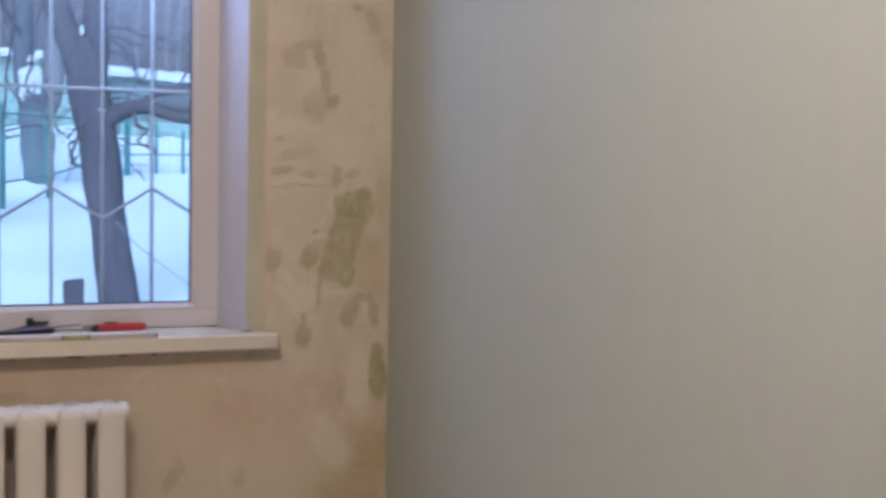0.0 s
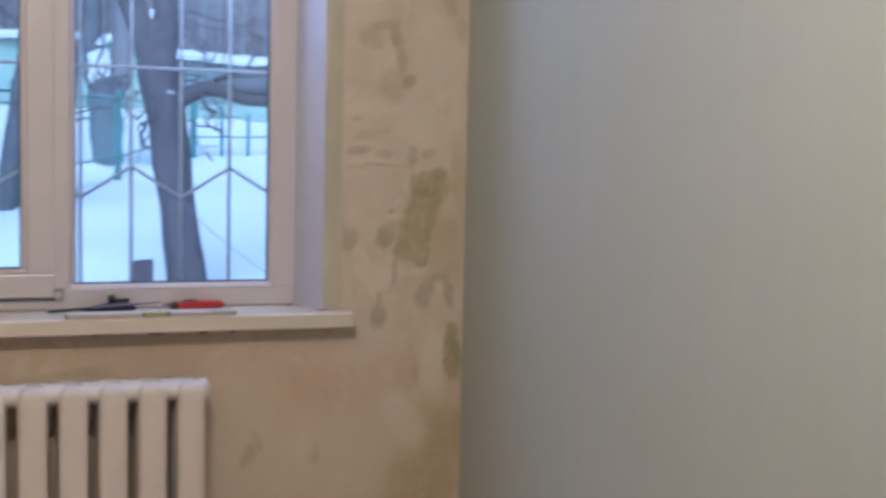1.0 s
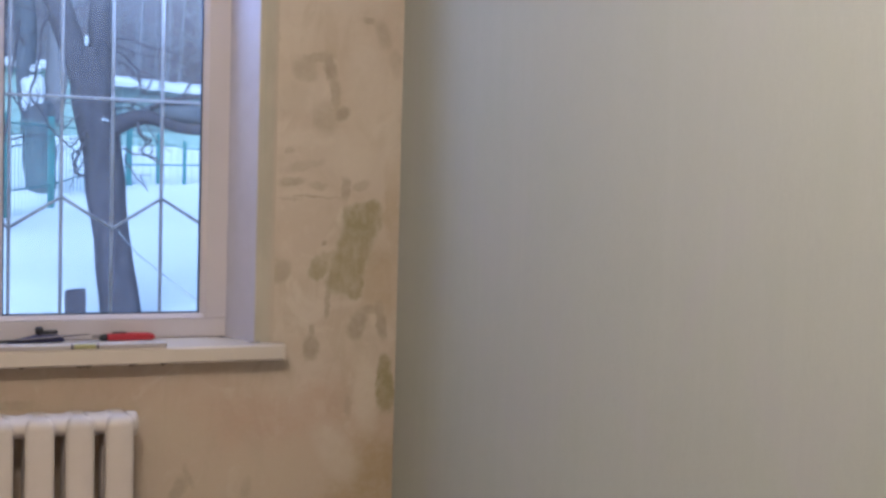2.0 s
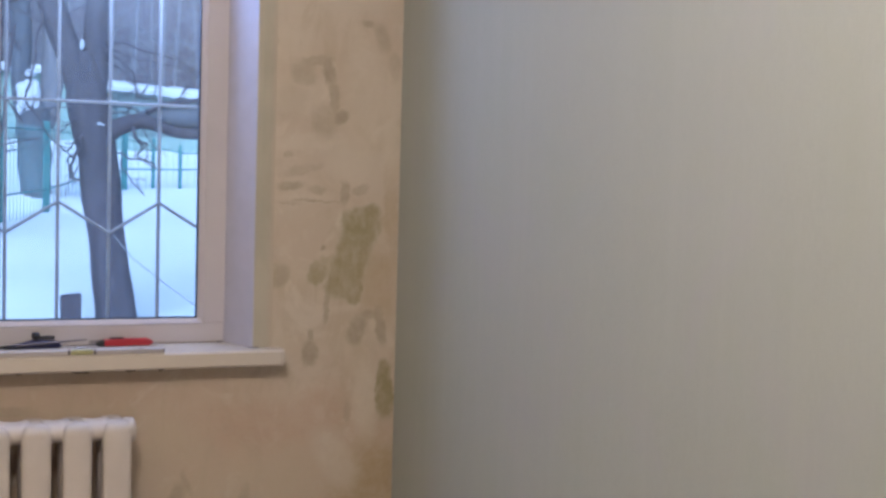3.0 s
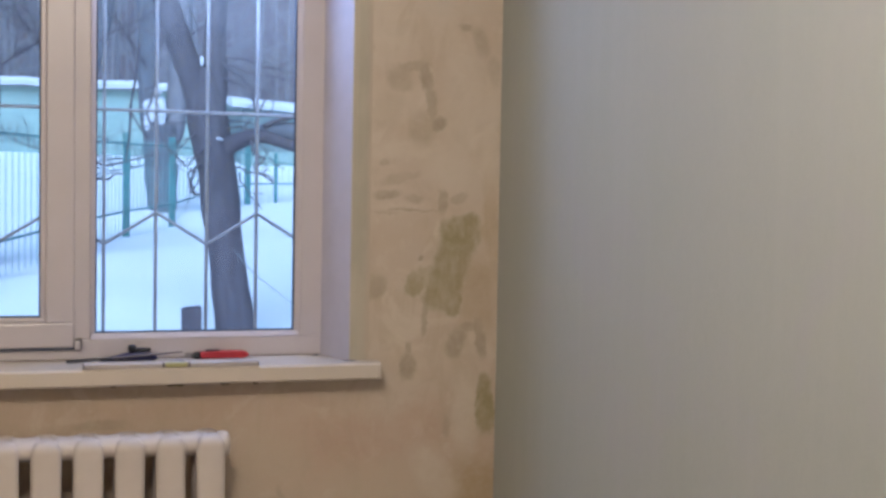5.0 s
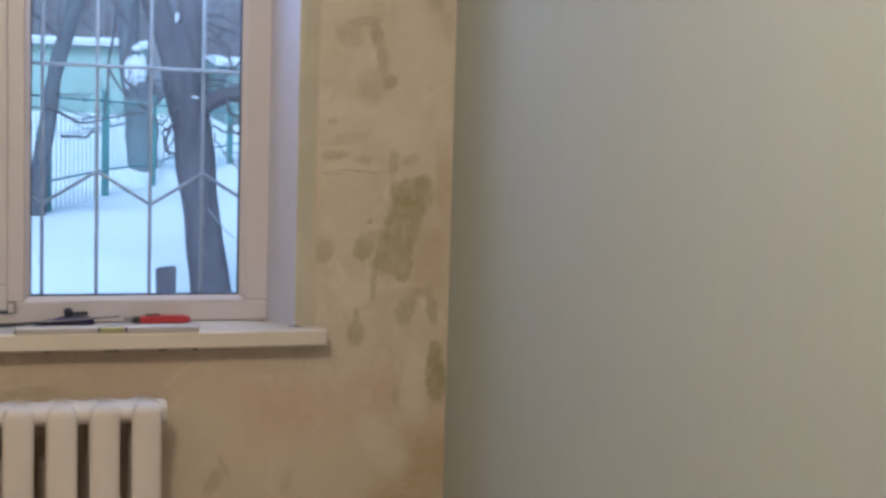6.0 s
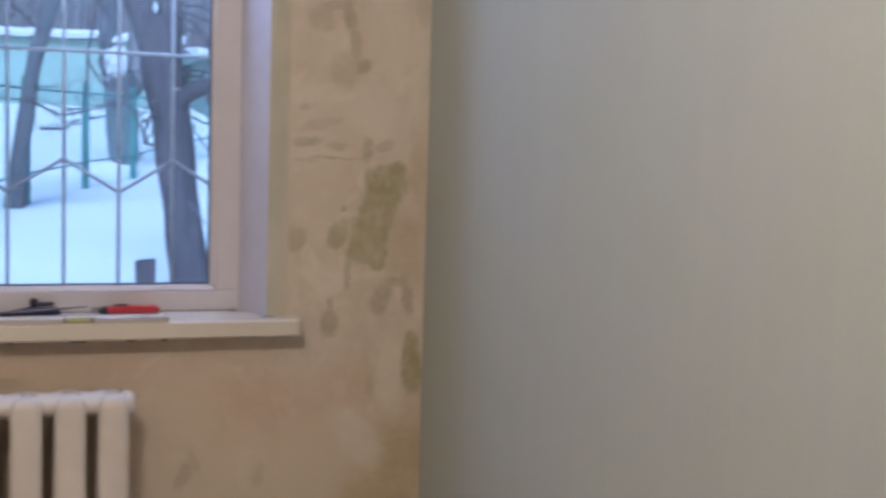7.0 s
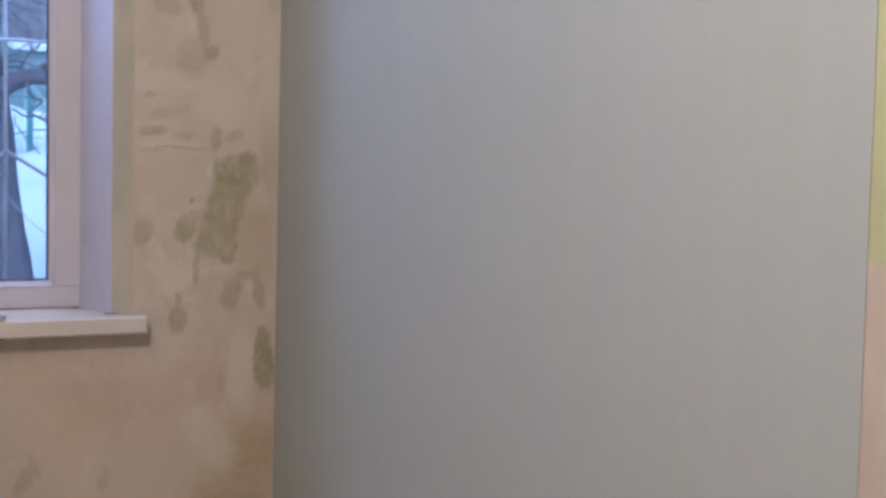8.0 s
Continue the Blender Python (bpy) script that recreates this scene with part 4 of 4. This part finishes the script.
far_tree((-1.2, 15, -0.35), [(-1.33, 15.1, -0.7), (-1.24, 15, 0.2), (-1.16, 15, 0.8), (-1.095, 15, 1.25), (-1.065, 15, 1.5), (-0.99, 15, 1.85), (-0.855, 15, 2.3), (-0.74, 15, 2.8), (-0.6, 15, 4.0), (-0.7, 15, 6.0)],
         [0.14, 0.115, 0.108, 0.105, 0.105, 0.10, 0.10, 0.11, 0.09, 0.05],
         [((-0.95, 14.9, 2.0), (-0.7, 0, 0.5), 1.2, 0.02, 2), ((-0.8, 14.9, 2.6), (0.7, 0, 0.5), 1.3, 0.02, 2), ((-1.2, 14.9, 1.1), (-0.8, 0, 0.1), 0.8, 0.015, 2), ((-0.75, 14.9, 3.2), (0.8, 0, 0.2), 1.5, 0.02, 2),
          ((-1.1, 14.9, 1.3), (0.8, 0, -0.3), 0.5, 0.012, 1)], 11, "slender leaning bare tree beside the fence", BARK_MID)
far_tree((-2.3, 14, -0.35), [(-2.35, 14, -0.7), (-2.3, 14, 0.6), (-2.2, 14, 2.0), (-2.25, 14, 4.0), (-2.3, 14, 6.5)], [0.26, 0.22, 0.2, 0.16, 0.08],
         [((-2.2, 13.9, 2.0), (0.8, 0, 0.4), 1.2, 0.02, 2), ((-2.2, 13.9, 2.8), (-0.8, 0, 0.4), 1.4, 0.02, 2)], 17, "bare tree with a straight dark trunk", BARK)

# long thin boughs that hang across the fence
bough = thing("fallen_bough", "thin crooked bare bough hanging across the fence", "branch", at=(-0.6, 15, 1.0))
for pts in ([(-1.15, 14.9, 1.12), (-1.0, 14.85, 1.05), (-0.83, 14.85, 0.97), (-0.68, 14.85, 0.92), (-0.43, 14.85, 0.975), (-0.14, 14.85, 1.05), (0.1, 14.85, 1.08)],
            [(-0.24, 14.9, 2.6), (-0.30, 14.9, 2.08), (-0.355, 14.9, 1.7), (-0.22, 14.9, 1.43), (-0.12, 14.9, 1.3)], [(-0.36, 14.9, 1.75), (-0.37, 14.9, 1.35), (-0.42, 14.9, 1.0)],
            [(-0.97, 14.85, 0.728), (-0.80, 14.85, 0.735), (-0.649, 14.85, 0.73), (-0.57, 14.85, 0.80), (-0.44, 14.85, 0.81)]):
    bm = bmesh.new()
    mid = smooth_path(pts, 4)
    tube(bm, mid, spread([0.020, 0.011], len(mid)), 6, 0.2)
    part("branch", bm, TWIG, bough)
settle(bough, 14.85)


def stump():
    bm = bmesh.new()
    x0, x1, z0 = -0.098, 0.078, -0.75
    top = [(x0, -0.262), (x0 + 0.03, -0.248), (x0 + 0.05, -0.250), (x1, -0.231)]
    prism(bm, [(x0 + 0.012, z0)] + top + [(x1 - 0.002, z0)], 1, 8.93, 9.10, 0.006, 1)
    st = part("stump", bm, BARK)
    return tagged(st, "short dark wooden post stub standing in the snow", "stump")


settle(stump(), 9)


def guy_wire():
    bm = bmesh.new()
    tube(bm, [(0.335, 8.74, 0.333), (0.523, 8.78, 0.116), (0.82, 8.79, -0.12), (1.115, 8.8, -0.335), (1.5, 8.8, -0.62)], 0.0045, 6)
    return tagged(part("guy_wire", bm, WIRE), "thin grey wire stretched from the tree to the snow", "wire")


settle(guy_wire(), 8.8)


def fence(posts, label, tops, w=0.058, paint=None, gap=0.21, wire=0.0058):
    """Square posts with two rails between them and upright wires up to just under the post tops."""
    posts = [(x + DRIFT * y, y) for x, y in posts]
    tops = [top + RISE * y for top, (x, y) in zip(tops, posts)]
    f = thing("fence", label, "fence", "wire fences", at=(posts[0][0], posts[0][1], lie(*posts[0])))
    for (x, y), top in zip(posts, tops):
        part("post", boxed(((x - w, y - w, lie(x, y) - 0.3), (x + w, y + w, top)), bevel=0.01, segs=1), FENCE, f)
    wire_me = None
    for ((xa, ya), ta), ((xb, yb), tb) in zip(zip(posts, tops), list(zip(posts, tops))[1:]):
        za, zb = lie(xa, ya), lie(xb, yb)
        for a, b in ((za + 0.42, zb + 0.42), (ta - 0.17, tb - 0.17)):
            bm = bmesh.new()
            tube(bm, [(xa, ya, a), (xb, yb, b)], 0.017, 6)
            part("rail", bm, RAIL, f)
        n = max(2, round(math.hypot(xb - xa, yb - ya) / gap))
        for i in range(1, n):
            t = i / n
            if wire_me is None:
                ob = part("wire", boxed(((-wire, -0.005, 0), (wire, 0.005, 1))), paint or PICKET, f)
                wire_me = ob.data
            else:
                ob = new("wire", wire_me)
                ob.parent = f
            low = za + (zb - za) * t - 0.25
            ob.location = Vector((xa + (xb - xa) * t, ya + (yb - ya) * t, low)) - f.location
            ob.scale.z = ta + (tb - ta) * t - 0.09 - low
    return f


fence([(-3.75, 7.6), (-2.9, 10.2), (-2.02, 12.85), (-1.16, 15.5), (-0.30, 18.2), (0.62, 21.0), (1.55, 23.2), (2.54, 25.0)], "green metal fence of thin wires half buried in snow",
      [1.5, 1.5, 1.5, 1.42, 1.36, 1.30, 1.22, 1.15])
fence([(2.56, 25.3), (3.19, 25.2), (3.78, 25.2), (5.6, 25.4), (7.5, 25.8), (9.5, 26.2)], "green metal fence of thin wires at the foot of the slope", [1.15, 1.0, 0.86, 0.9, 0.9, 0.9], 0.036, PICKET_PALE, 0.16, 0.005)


def shed(name, label, x0, x1, y0, depth, base, eave, ridge, wall, plinth_top=None, lean=0.0):
    s = thing(name, label, "shed", at=((x0 + x1) / 2, y0, base))
    part("wall", boxed(((x0, y0, base - 1.5), (x1, y0 + depth, eave))), wall, s)
    if plinth_top:
        part("plinth", boxed(((x0 - 0.02, y0 - 0.06, base - 1.5), (x1 + 0.02, y0 - 0.001, plinth_top))), TEAL, s)
    bm = bmesh.new()
    out = [(y0 - 0.35, eave), (y0 + depth + 0.3, eave), (y0 + depth / 2, ridge + 0.1)]
    prism(bm, out, 0, x0 - 0.3, x1 + 0.3)
    roof = part("roof", bm, DARKWALL, s)
    # the snow lying on the roof, with a soft uneven lip
    bm = bmesh.new()
    nx, rows = int((x1 - x0) * 6), []
    for i in range(nx + 1):
        x = x0 - 0.4 + (x1 - x0 + 0.8) * i / nx
        w = 0.07 * noise.noise(Vector((x * 0.9, 1, 0))) + 0.07 * noise.noise(Vector((x * 3.1, 4, 0))) + lean * (x - x0)
        rows.append([bm.verts.new((x, yy, zz)) for yy, zz in ((y0 - 0.42, eave + 0.02 + w), (y0 - 0.48, eave + 0.16 + w), (y0 - 0.36, eave + 0.30 + w), (y0 + 0.5, ridge + 0.12 + w), (y0 + depth / 2, ridge + 0.22 + w))])
    for a, b in zip(rows, rows[1:]):
        for k in range(4):
            bm.faces.new((a[k], a[k + 1], b[k + 1], b[k]))
        bm.faces.new((a[4], a[0], b[0], b[4]))
    bm.faces.new(rows[0])
    bm.faces.new(rows[-1])
    part("roof_snow", bm, DIM_SNOW, roof, "thick grey-white snow")
    return s


settle(shed("turquoise_shed", "long low turquoise shed under a snowy roof", -16, 3.2, 42, 7, 0.5, 2.77, 2.95, TEAL), 42)
settle(shed("grey_shed", "low grey-green shed with a turquoise plinth and snowy roof", 4.0, 17, 38, 6, 0.3, 2.21, 2.50, DARKWALL, 0.85, -0.055), 38)


def woods():
    """Far bare trees in one mesh."""
    rng = random.Random(42)
    bm = bmesh.new()
    for i in range(150):
        x, y = rng.uniform(-30, 55), rng.uniform(58, 120)
        h, r = rng.uniform(9, 16), rng.uniform(0.10, 0.24)
        lean, z = rng.uniform(-0.06, 0.06), 0.8 + RISE * y
        x += DRIFT * y
        pts = [(x + lean * h * k / 4, y, z + h * k / 4) for k in range(5)]
        tube(bm, pts, spread([r, r * 0.25], 5), 5, caps=False)
        for _ in range(9):
            k = rng.uniform(0.12, 0.85)
            branching(bm, (x + lean * h * k, y, z + h * k), (rng.choice((-1, 1)), 0, rng.uniform(0.2, 1.0)), rng.uniform(1.5, 3.2), r * 0.35, 1, rng, 3)
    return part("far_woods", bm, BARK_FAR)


tagged(woods(), "bare grey winter trees in the distance", "trees", kind="stuff")
